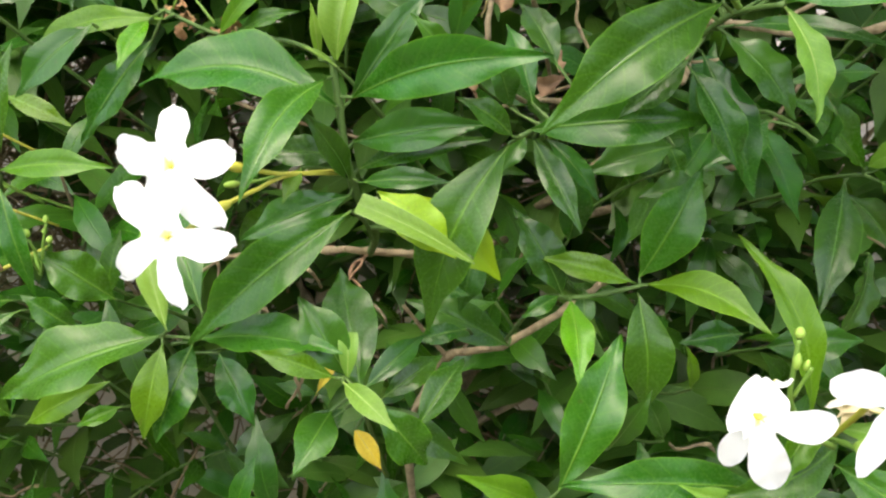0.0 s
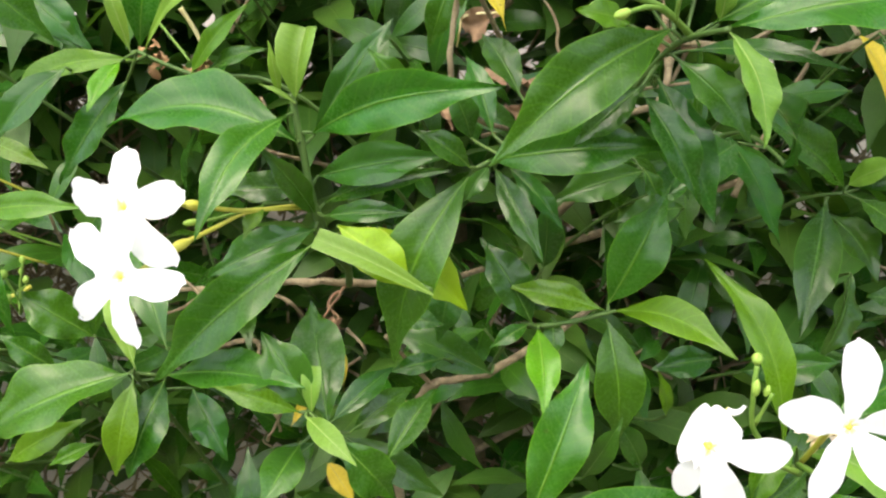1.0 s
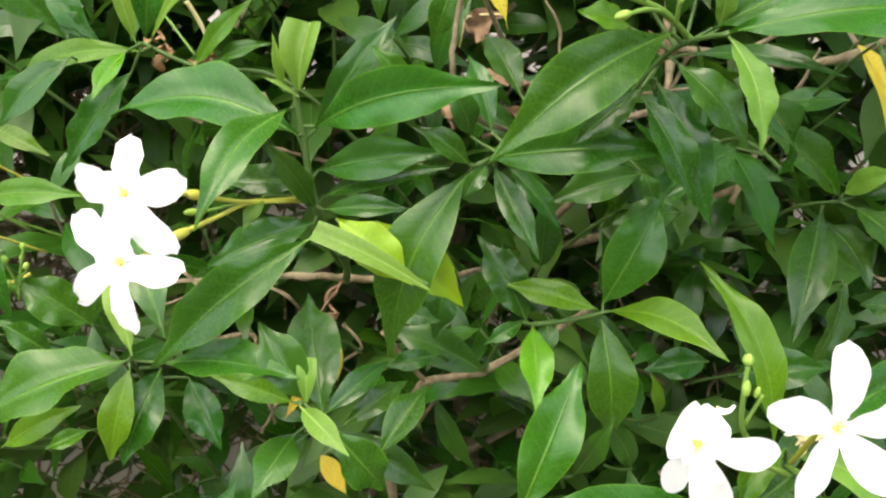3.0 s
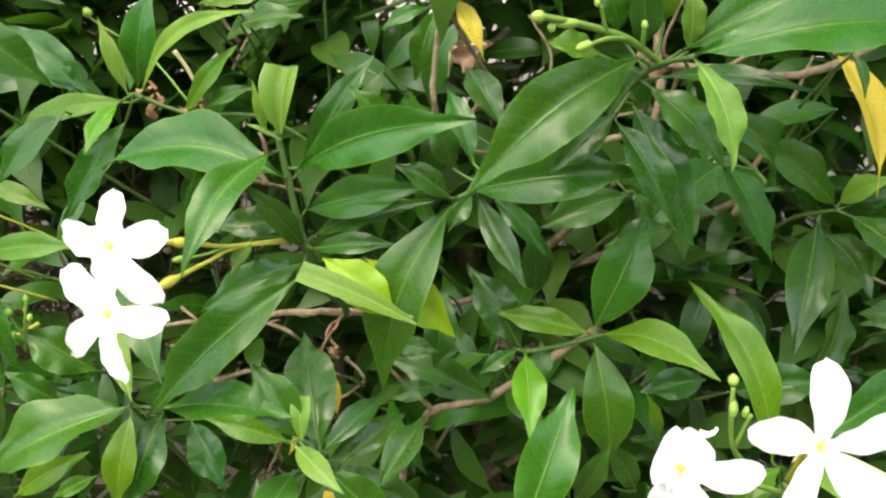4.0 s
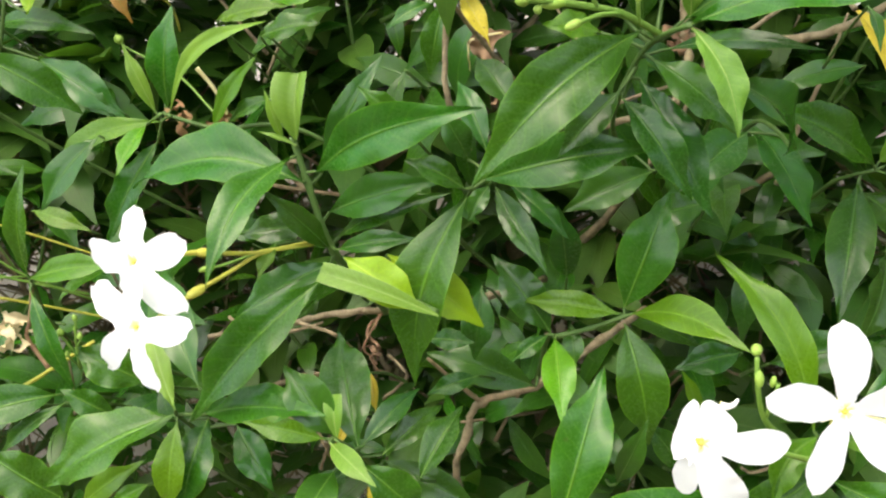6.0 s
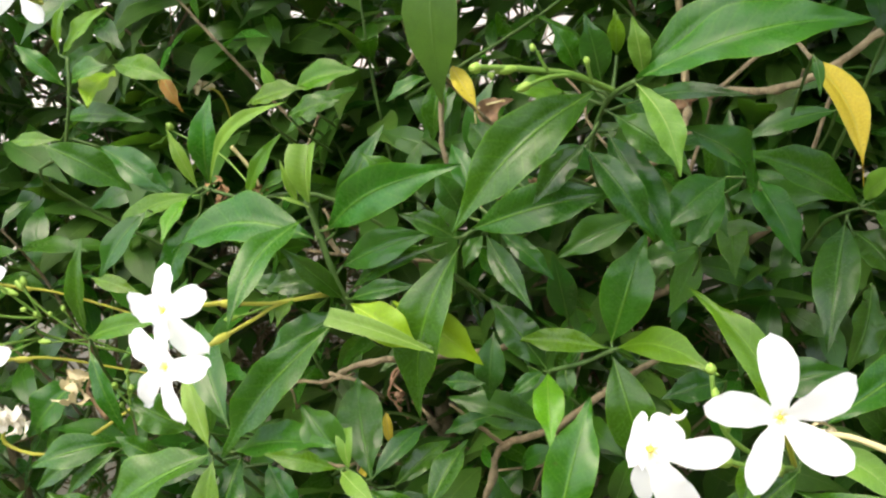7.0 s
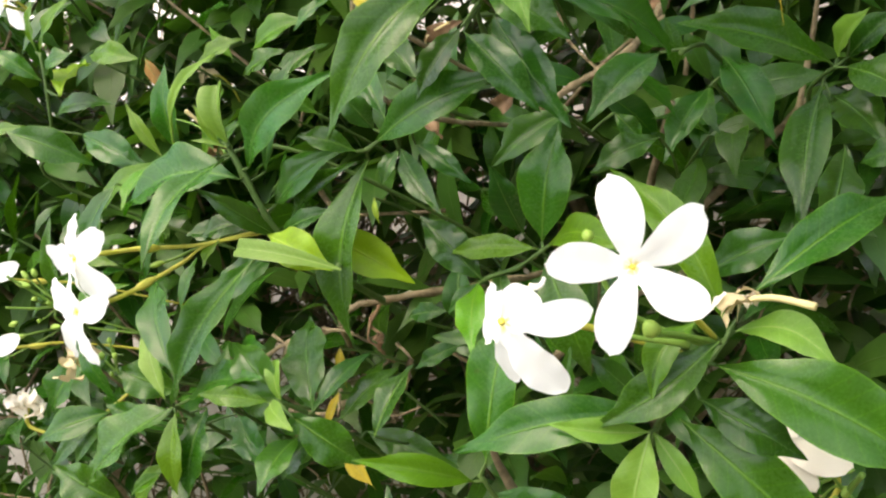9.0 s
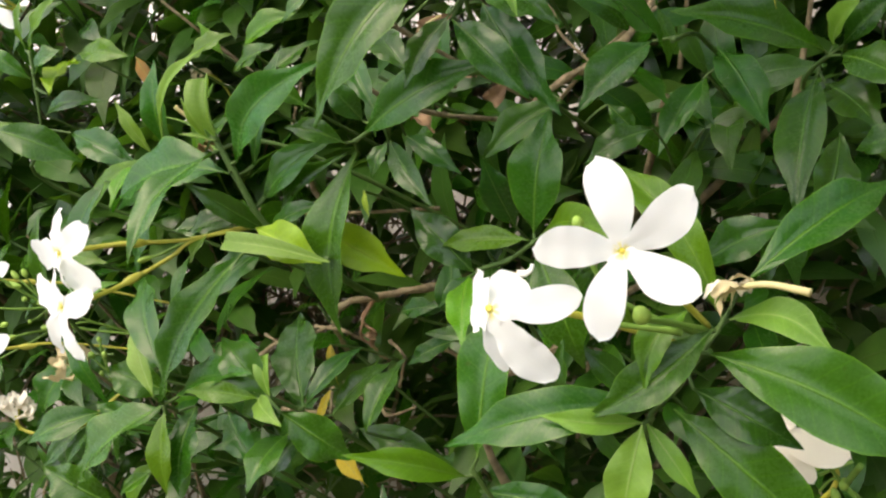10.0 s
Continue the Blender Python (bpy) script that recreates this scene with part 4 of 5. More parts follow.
twig(spr, (-0.0920, 0.4100, 0.9704), (-0.0631, 0.4020, 0.9805), (-0.0920, 0.4125, 0.9682))
leaf(spr, (-0.0899, 0.4160, 1.0188), (-0.0526, 0.4080, 1.0192), 0.0128, 0.0000, "light")
twig(spr, (-0.0899, 0.4160, 1.0188), (-0.0526, 0.4080, 1.0192), (-0.0859, 0.4660, 0.9968))
leaf(spr, (-0.1053, 0.4985, 1.0054), (-0.0561, 0.5114, 1.0271), 0.0150, 0.0000, "mid")
twig(spr, (-0.1053, 0.4985, 1.0054), (-0.0561, 0.5114, 1.0271), (-0.1013, 0.5485, 0.9834))
leaf(spr, (-0.1492, 0.3938, 0.9741), (-0.1827, 0.3858, 0.9436), 0.0162, 0.0000, "dark")
twig(spr, (-0.1492, 0.3938, 0.9741), (-0.1827, 0.3858, 0.9436), (-0.1452, 0.4438, 0.9521))
leaf(spr, (-0.0792, 0.4600, 1.0269), (-0.0362, 0.4520, 1.0281), 0.0184, 0.0000, "light")
twig(spr, (-0.0792, 0.4600, 1.0269), (-0.0362, 0.4520, 1.0281), (-0.0752, 0.5100, 1.0049))
leaf(spr, (-0.0781, 0.4400, 1.0104), (-0.0447, 0.4320, 1.0115), 0.0136, 0.0000, "mid")
twig(spr, (-0.0781, 0.4400, 1.0104), (-0.0447, 0.4320, 1.0115), (-0.0741, 0.4900, 0.9884))
leaf(spr, (-0.0815, 0.4400, 1.0217), (-0.0847, 0.4320, 1.0415), 0.0066, 0.0000, "young")
twig(spr, (-0.0815, 0.4400, 1.0217), (-0.0847, 0.4320, 1.0415), (-0.0775, 0.4900, 0.9997))

spr = sprig("outer sprig of slender green leaves", [(-0.15, 0.52, 0.80), (-0.198, 0.420, 0.870), (-0.184, 0.370, 0.913)])
leaf(spr, (-0.1831, 0.3680, 0.9151), (-0.1328, 0.3560, 0.9190), 0.0125, 0.0000, "light")
twig(spr, (-0.1831, 0.3680, 0.9151), (-0.1328, 0.3560, 0.9190), (-0.1840, 0.3700, 0.9130))
leaf(spr, (-0.1840, 0.3680, 0.9174), (-0.1702, 0.3600, 0.9667), 0.0111, 0.0000, "mid")
twig(spr, (-0.1840, 0.3680, 0.9174), (-0.1702, 0.3600, 0.9667), (-0.1840, 0.3700, 0.9130))
leaf(spr, (-0.1844, 0.3680, 0.9098), (-0.1711, 0.3624, 0.8608), 0.0101, 0.0000, "mid")
twig(spr, (-0.1844, 0.3680, 0.9098), (-0.1711, 0.3624, 0.8608), (-0.1840, 0.3700, 0.9130))
leaf(spr, (-0.1862, 0.3726, 0.8579), (-0.2242, 0.3534, 0.8571), 0.0186, 0.0000, "mid")
twig(spr, (-0.1862, 0.3726, 0.8579), (-0.2242, 0.3534, 0.8571), (-0.1822, 0.4226, 0.8359))
leaf(spr, (-0.2147, 0.4000, 0.8904), (-0.2520, 0.3920, 0.8625), 0.0236, 0.0000, "mid")
twig(spr, (-0.2147, 0.4000, 0.8904), (-0.2520, 0.3920, 0.8625), (-0.1933, 0.4033, 0.8843))
leaf(spr, (-0.1881, 0.3900, 0.9442), (-0.1571, 0.3820, 0.9321), 0.0092, 0.0000, "light")
twig(spr, (-0.1881, 0.3900, 0.9442), (-0.1571, 0.3820, 0.9321), (-0.1841, 0.4400, 0.9222))
leaf(spr, (-0.1816, 0.3700, 0.8542), (-0.2181, 0.3620, 0.8341), 0.0082, 0.0000, "mid")
twig(spr, (-0.1816, 0.3700, 0.8542), (-0.2181, 0.3620, 0.8341), (-0.1776, 0.4200, 0.8322))
leaf(spr, (-0.2089, 0.3800, 0.8519), (-0.2398, 0.3720, 0.8379), 0.0113, 0.0000, "dark")
twig(spr, (-0.2089, 0.3800, 0.8519), (-0.2398, 0.3720, 0.8379), (-0.2049, 0.4300, 0.8299))

spr = sprig("tall thin shoot with broad leaves", [(-0.17, 0.57, 0.90), (-0.2458, 0.4600, 0.9999), (-0.2135, 0.4300, 1.0189), (-0.1960, 0.4200, 1.0464), (-0.1915, 0.4200, 1.0673)])
leaf(spr, (-0.1804, 0.3632, 1.0164), (-0.1463, 0.3791, 0.9850), 0.0187, 0.0000, "mid")
twig(spr, (-0.1804, 0.3632, 1.0164), (-0.1463, 0.3791, 0.9850), (-0.1764, 0.4132, 0.9944))
leaf(spr, (-0.2218, 0.4484, 1.0392), (-0.1606, 0.4294, 1.0264), 0.0134, 0.0000, "mid")
twig(spr, (-0.2218, 0.4484, 1.0392), (-0.1606, 0.4294, 1.0264), (-0.2178, 0.4984, 1.0172))
leaf(spr, (-0.2004, 0.4300, 1.0713), (-0.1634, 0.4220, 1.0908), 0.0129, 0.0000, "light")
twig(spr, (-0.2004, 0.4300, 1.0713), (-0.1634, 0.4220, 1.0908), (-0.1915, 0.4200, 1.0673))
leaf(spr, (-0.2028, 0.4300, 1.0733), (-0.1865, 0.4220, 1.1001), 0.0077, 0.0000, "light")
twig(spr, (-0.2028, 0.4300, 1.0733), (-0.1865, 0.4220, 1.1001), (-0.1915, 0.4200, 1.0673))
leaf(spr, (-0.1971, 0.4200, 1.0521), (-0.2175, 0.4120, 1.0802), 0.0112, 0.0000, "mid")
leaf(spr, (-0.1930, 0.4200, 1.0540), (-0.1640, 0.4120, 1.0570), 0.0151, 0.0000, "mid")
leaf(spr, (-0.1814, 0.4111, 1.0370), (-0.1796, 0.4446, 1.0579), 0.0200, 0.0000, "lime")
twig(spr, (-0.1814, 0.4111, 1.0370), (-0.1796, 0.4446, 1.0579), (-0.1960, 0.4200, 1.0464))
leaf(spr, (-0.1784, 0.4300, 1.0035), (-0.1526, 0.4220, 0.9808), 0.0116, 0.0000, "dark")
twig(spr, (-0.1784, 0.4300, 1.0035), (-0.1526, 0.4220, 0.9808), (-0.1744, 0.4800, 0.9815))
leaf(spr, (-0.1826, 0.4500, 1.0639), (-0.1431, 0.4420, 1.0457), 0.0161, 0.0000, "light")
twig(spr, (-0.1826, 0.4500, 1.0639), (-0.1431, 0.4420, 1.0457), (-0.1786, 0.5000, 1.0419))
leaf(spr, (-0.1811, 0.5000, 1.0642), (-0.1670, 0.4920, 1.0334), 0.0089, 0.0000, "amber")
twig(spr, (-0.1811, 0.5000, 1.0642), (-0.1670, 0.4920, 1.0334), (-0.1771, 0.5500, 1.0422))
leaf(spr, (-0.2074, 0.3774, 1.0234), (-0.1736, 0.3694, 1.0177), 0.0085, 0.0020, "light")
leaf(spr, (-0.1911, 0.4300, 1.0166), (-0.1480, 0.4220, 0.9815), 0.0186, 0.0000, "dark")
twig(spr, (-0.1911, 0.4300, 1.0166), (-0.1480, 0.4220, 0.9815), (-0.2091, 0.4275, 1.0258))

spr = sprig("thin brown twig with small wrinkled and yellowing leaves", [(0.06, 0.50, 0.94), (0.040, 0.400, 0.98), (0.026, 0.366, 1.008), (0.022, 0.362, 1.03)], bark=True)
leaf(spr, (0.0217, 0.3976, 1.0100), (0.0082, 0.4015, 0.9774), 0.0128, 0.0000, "mid")
twig(spr, (0.0217, 0.3976, 1.0100), (0.0082, 0.4015, 0.9774), (0.0318, 0.3802, 0.9963))
leaf(spr, (0.0313, 0.3700, 1.0085), (0.0412, 0.3620, 0.9836), 0.0085, 0.0000, "yellow")
twig(spr, (0.0313, 0.3700, 1.0085), (0.0412, 0.3620, 0.9836), (0.0272, 0.3688, 1.0057))
leaf(spr, (0.0191, 0.3700, 1.0067), (-0.0006, 0.3620, 0.9993), 0.0071, 0.0000, "mid")
twig(spr, (0.0191, 0.3700, 1.0067), (-0.0006, 0.3620, 0.9993), (0.0260, 0.3660, 1.0080))

spr = sprig("pale lime-green young leaves on a short shoot", [(-0.032, 0.375, 0.890), (-0.012, 0.350, 0.893), (0.010, 0.312, 0.892)])
leaf(spr, (0.0112, 0.3104, 0.8905), (-0.0292, 0.3064, 0.9135), 0.0086, 0.0000, "young", roll=3, fold=0.6, cut=1)
leaf(spr, (-0.0239, 0.3240, 0.9141), (0.0050, 0.3136, 0.8920), 0.0168, 0.0000, "lime")
twig(spr, (-0.0239, 0.3240, 0.9141), (0.0050, 0.3136, 0.8920), (-0.0199, 0.3740, 0.8921))
leaf(spr, (-0.0109, 0.3400, 0.9107), (0.0233, 0.3456, 0.8744), 0.0177, 0.0000, "lime")
twig(spr, (-0.0109, 0.3400, 0.9107), (0.0233, 0.3456, 0.8744), (-0.0083, 0.3437, 0.8928))
leaf(spr, (-0.0309, 0.3600, 0.8556), (-0.0293, 0.3520, 0.8381), 0.0051, 0.0000, "yellow")
twig(spr, (-0.0309, 0.3600, 0.8556), (-0.0293, 0.3520, 0.8381), (-0.0269, 0.4100, 0.8336))
leaf(spr, (0.0115, 0.3600, 0.9154), (0.0131, 0.3520, 0.9036), 0.0028, 0.0000, "lime")
twig(spr, (0.0115, 0.3600, 0.9154), (0.0131, 0.3520, 0.9036), (0.0155, 0.4100, 0.8934))


# ---- flowers ----


def petal(ob, base, tip, width, hint, sag=0.10, curl=0.0, roll=0.0, twist=14.0, frill=0.0, foot=0.36, look_as=None):
    """One petal, broadest past its middle; frill makes the outer edge uneven."""
    rng = random.Random(int(abs(tip[0] * 9973 + tip[2] * 77777)))
    verts, faces, uvs = blade(base, tip, width, roll, width * 0.10, sag, 0.10, 0.03, functools.partial(petal_outline, foot=foot, blunt=2.0 * frill), 20, 8, Vector(hint), 0.0, curl, rng, twist)
    along = Vector(tip) - Vector(base)
    lean = rng.choice((-1, 1)) * frill
    for k, (u, v) in enumerate(uvs):
        if u > 0.5:
            f = (u - 0.5) * 2
            verts[k] = verts[k] + along * (f * (frill * rng.uniform(-0.35, 0.35) + lean * (v - 0.5)))
    part("petal", (verts, faces, uvs), look_as or PETAL, ob)


def flower(label, centre, facing, tips, stalk, width=0.0135, sag=0.08, swell=False, frill=0.03, base_width=0.36, petals=None):
    """A five-petalled pinwheel flower on a thin tube; tips: end, curl, width and tilt of each petal."""
    ob = thing("flower", centre, label, "flower", "white flowers on the shrub")
    c, f = Vector(centre), Vector(facing).normalized()
    for tip, curl, *more in tips:
        d = (Vector(tip) - c)
        wide, tilt, foot = (list(more) + [None] * 3)[:3]
        petal(ob, c + d * 0.03, tip, wide or width, f, sag, curl, tilt or 0.0, 0.0 if foot else 14.0, frill, foot or base_width, petals)
    if swell:
        a, b = Vector(stalk[0]), Vector(stalk[1])
        part("calyx", ball(a.lerp(b, 0.25), 0.0019, b - a, 2.6, 0.3), TUBE, ob, "swollen yellow-green flower base")
    part("eye", ball(c + f * 0.0001, 0.0008, f, 0.5, 0.0, 10, 6), EYE, ob, "yellow throat of the flower")
    part("tube", tube([c - f * 0.0002, c - f * 0.006, *stalk], 0.0012, 0.0006 if swell else 0.0010, 8, 0.08, random.Random(3)), TUBE, ob, "greenish yellow flower tube")
    return ob


flower("open pure white five-petalled flower with yellow throat", (0.134, 0.247, 0.865), (0.15, -0.9, -0.15),
       [((0.1351, 0.2481, 0.8915), 0.0), ((0.1575, 0.2445, 0.8750), 0.0), ((0.1518, 0.2390, 0.8494), 0.0), ((0.1213, 0.2394, 0.8446), 0.0, 0.0112), ((0.1120, 0.2418, 0.8738), 0.0)],
       [(0.137, 0.272, 0.851), (0.141, 0.300, 0.829)], width=0.0122, base_width=0.5)
aside = flower("white flower turned aside with petals curling back", (0.093, 0.244, 0.861), (-0.05, -0.95, 0.10),
       [((0.1189, 0.2485, 0.8565), 0.0, 0.0106), ((0.1029, 0.250, 0.8352), 0.0, 0.0125), ((0.0870, 0.2540, 0.8408), 0.0, 0.0082, 20, 0.9),
        ((0.1009, 0.2540, 0.8680), 0.03, 0.0128, 0, 0.95), ((0.0864, 0.2490, 0.8633), 0.0, 0.0190, 0, 0.95)],
       [(0.108, 0.275, 0.848), (0.132, 0.302, 0.824)], sag=0.05, frill=0.0, base_width=0.7)
part("petal", tube([(0.1008, 0.2550, 0.8675), (0.1032, 0.2550, 0.8668), (0.1050, 0.2550, 0.8674), (0.1062, 0.2550, 0.8688)], 0.0011, 0.0005, 8, 0.1, random.Random(5)), PETAL, aside, "petal tip curled into a hook")
flower("white flower facing away from the hedge with frilled petals", (-0.086, 0.272, 0.909), (-0.62, -0.78, 0.05),
       [((-0.0637, 0.2658, 0.9074), 0.0, 0.0105, -8), ((-0.0821, 0.2695, 0.8862), 0.0, 0.0088, -20), ((-0.105, 0.2823, 0.8938), 0.0, 0.0102, -18),
        ((-0.1036, 0.282, 0.9228), 0.0, 0.0128, 15), ((-0.083, 0.276, 0.930), 0.0, 0.0140)],
       [(-0.0800, 0.299, 0.9106), (-0.0670, 0.3195, 0.9158), (-0.0560, 0.3270, 0.9197), (-0.038, 0.351, 0.9165)], width=0.0130, swell=True, frill=0.07, base_width=1.05)
flower("white flower close above another with overlapping petals", (-0.086, 0.280, 0.930), (-0.62, -0.78, 0.1),
       [((-0.0855, 0.2884, 0.9480), 0.0, 0.0130, 17), ((-0.0652, 0.2771, 0.9355), 0.0, 0.0115, 18), ((-0.1056, 0.2892, 0.9335), 0.0, 0.0140, -16),
        ((-0.092, 0.286, 0.914), 0.0, 0.0140), ((-0.0703, 0.2775, 0.911), 0.0, 0.0115, -26)],
       [(-0.0735, 0.303, 0.9268), (-0.0625, 0.3170, 0.9222), (-0.0560, 0.3270, 0.9203), (-0.038, 0.350, 0.9185)], width=0.0132, swell=True, frill=0.07, base_width=1.05)
flower("white flower high on a thin shoot", (-0.234, 0.455, 1.122), (0.1, -0.9, -0.3),
       [((-0.258, 0.452, 1.112), 0.0), ((-0.222, 0.452, 1.099), 0.0), ((-0.210, 0.456, 1.128), 0.0), ((-0.231, 0.462, 1.147), 0.0), ((-0.256, 0.460, 1.136), 0.0)],
       [(-0.232, 0.470, 1.115), (-0.215, 0.432, 1.108)], width=0.012)
flower("white flower at the hedge's outer side", (-0.286, 0.410, 0.957), (-0.5, -0.8, 0.1),
       [((-0.263, 0.420, 0.957), 0.0), ((-0.285, 0.402, 0.933), 0.0), ((-0.309, 0.412, 0.950), 0.0), ((-0.300, 0.416, 0.978), 0.0), ((-0.276, 0.416, 0.979), 0.0)],
       [(-0.270, 0.428, 0.948), (-0.250, 0.452, 0.935), (-0.215, 0.50, 0.90)], width=0.012, swell=True)
flower("white flower low at the hedge's outer side", (-0.268, 0.378, 0.912), (-0.5, -0.8, 0.1),
       [((-0.245, 0.386, 0.913), 0.0), ((-0.265, 0.370, 0.888), 0.0), ((-0.290, 0.380, 0.900), 0.0), ((-0.284, 0.384, 0.930), 0.0), ((-0.258, 0.384, 0.934), 0.0)],
       [(-0.256, 0.396, 0.908), (-0.240, 0.420, 0.900), (-0.205, 0.47, 0.87)], width=0.012, swell=True)
flower("half-hidden cream-white flower under large leaves", (0.1438, 0.3350, 0.7806), (-0.1, -0.75, 0.6),
       [((0.1668, 0.3310, 0.7653), 0.0), ((0.1525, 0.3270, 0.7608), 0.0, 0.0112), ((0.1349, 0.3380, 0.7822), 0.0, 0.010), ((0.1429, 0.3400, 0.7879), 0.0, 0.010), ((0.1549, 0.3380, 0.7851), 0.0, 0.010)],
       [(0.158, 0.35, 0.765), (0.154, 0.37, 0.74), (0.115, 0.40, 0.715)], width=0.0125, petals=CREAM)


def bud_cluster(label, place, stalks, buds):
    """Knobbly green buds on forked stalks; stalks: paths, buds: centre, radius, axis, stretch."""
    ob = thing("bud_cluster", place, label, "flower buds", "bud clusters on the shrub")
    for path, r in stalks:
        part("stalk", tube(path, r, r * 0.8, 7, 0.1, random.Random(2)), STALK, ob)
    for c, r, axis, stretch in buds:
        part("bud", ball(c, r, axis, stretch, 0.2), BUD, ob)
    return ob


bud_cluster("pale green knobbly buds on an upright stalk beside a white flower", (0.117, 0.279, 0.850),
            [([(0.138, 0.302, 0.826), (0.120, 0.287, 0.846), (0.1165, 0.280, 0.862), (0.117, 0.279, 0.873)], 0.0010), ([(0.119, 0.285, 0.850), (0.1235, 0.282, 0.862)], 0.0008)],
            [((0.117, 0.279, 0.8752), 0.0019, (0, 0, 1), 1.0), ((0.117, 0.279, 0.8655), 0.0015, (0, 0, 1), 2.0), ((0.122, 0.283, 0.8625), 0.0011, (0.3, 0, 1), 1.8)])
bud_cluster("round green buds under an open white flower", (0.131, 0.258, 0.845),
            [([(0.140, 0.300, 0.828), (0.134, 0.275, 0.838), (0.131, 0.260, 0.843)], 0.0011), ([(0.135, 0.285, 0.832), (0.117, 0.277, 0.842)], 0.0011)],
            [((0.131, 0.257, 0.845), 0.0027, (0, -0.4, 1), 1.0), ((0.115, 0.276, 0.843), 0.0026, (-1, 0, 0.4), 1.5)])
bud_cluster("long pale green flower buds with round tips above the leaves", (0.08, 0.29, 0.990),
            [([(0.103, 0.320, 0.978), (0.088, 0.298, 0.987), (0.070, 0.279, 0.992), (0.059, 0.268, 0.994)], 0.0013), ([(0.088, 0.298, 0.987), (0.080, 0.285, 0.987), (0.073, 0.278, 0.985)], 0.0009),
             ([(0.080, 0.288, 0.990), (0.078, 0.283, 0.997)], 0.0007), ([(0.094, 0.306, 0.983), (0.094, 0.300, 0.990)], 0.0009)],
            [((0.058, 0.267, 0.994), 0.0020, (-1, -0.5, 0.1), 1.0), ((0.067, 0.276, 0.992), 0.0016, (-1, -0.5, 0), 2.6), ((0.072, 0.277, 0.985), 0.0016, (-1, -0.5, -0.3), 1.8),
             ((0.077, 0.282, 0.998), 0.0011, (0, 0, 1), 1.3), ((0.062, 0.272, 0.991), 0.0013, (0, 0, -1), 1.0), ((0.094, 0.299, 0.991), 0.0012, (0, 0, 1), 1.2)])

bud_cluster("small green buds on a thin forked stalk", (-0.170, 0.370, 0.885),
            [([(-0.197, 0.421, 0.868), (-0.175, 0.378, 0.868), (-0.169, 0.370, 0.884), (-0.166, 0.368, 0.893)], 0.0008), ([(-0.172, 0.374, 0.874), (-0.175, 0.369, 0.886)], 0.0007), ([(-0.170, 0.371, 0.880), (-0.165, 0.367, 0.884)], 0.0006), ([(-0.175, 0.378, 0.868), (-0.176, 0.372, 0.876)], 0.0006)],
            [((-0.1755, 0.369, 0.888), 0.0019, (0, 0, 1), 1.0), ((-0.166, 0.368, 0.8945), 0.0013, (0, 0, 1), 1.2), ((-0.165, 0.367, 0.886), 0.0014, (0.3, 0, 1), 1.2), ((-0.176, 0.372, 0.877), 0.0012, (0, 0, 1), 1.3), ((-0.168, 0.370, 0.889), 0.0012, (0, 0, 1), 1.0)])
bud_cluster("yellow-green bud tubes crowded on an outer stalk", (-0.235, 0.40, 0.925),
            [([(-0.205, 0.455, 0.885), (-0.222, 0.425, 0.908), (-0.236, 0.410, 0.930), (-0.243, 0.405, 0.945)], 0.0007), ([(-0.222, 0.425, 0.908), (-0.238, 0.410, 0.912)], 0.0006), ([(-0.225, 0.422, 0.912), (-0.222, 0.408, 0.928)], 0.0006)],
            [((-0.244, 0.404, 0.948), 0.0017, (-0.5, 0, 1), 2.0), ((-0.240, 0.409, 0.913), 0.0017, (-1, 0, 0.2), 2.4), ((-0.222, 0.407, 0.930), 0.0014, (0, 0, 1), 1.2), ((-0.234, 0.411, 0.928), 0.0013, (0, -0.5, 1), 1.2)])
bud_cluster("yellow-green buds and tubes radiating from one node below large leaves", (0.1612, 0.3450, 0.7516),
            [([(0.130, 0.44, 0.70), (0.1624, 0.3700, 0.7308), (0.1609, 0.3470, 0.7502)], 0.0010), ([(0.1609, 0.3470, 0.7502), (0.1691, 0.3350, 0.7608)], 0.0013), ([(0.1609, 0.3470, 0.7502), (0.1580, 0.3380, 0.7643)], 0.0008),
             ([(0.1609, 0.3470, 0.7502), (0.1654, 0.3380, 0.7451)], 0.0009), ([(0.1534, 0.3520, 0.7543), (0.1662, 0.3500, 0.7573)], 0.0007), ([(0.1509, 0.3580, 0.7457), (0.1577, 0.3520, 0.7518), (0.1609, 0.3470, 0.7502)], 0.0006)],
            [((0.1610, 0.3450, 0.7515), 0.0019, (0.5, 0, 1), 1.2), ((0.1572, 0.3420, 0.7487), 0.0017, (0, 0, -1), 2.2), ((0.1529, 0.3500, 0.7581), 0.0016, (-1, 0, 0.3), 1.4)])
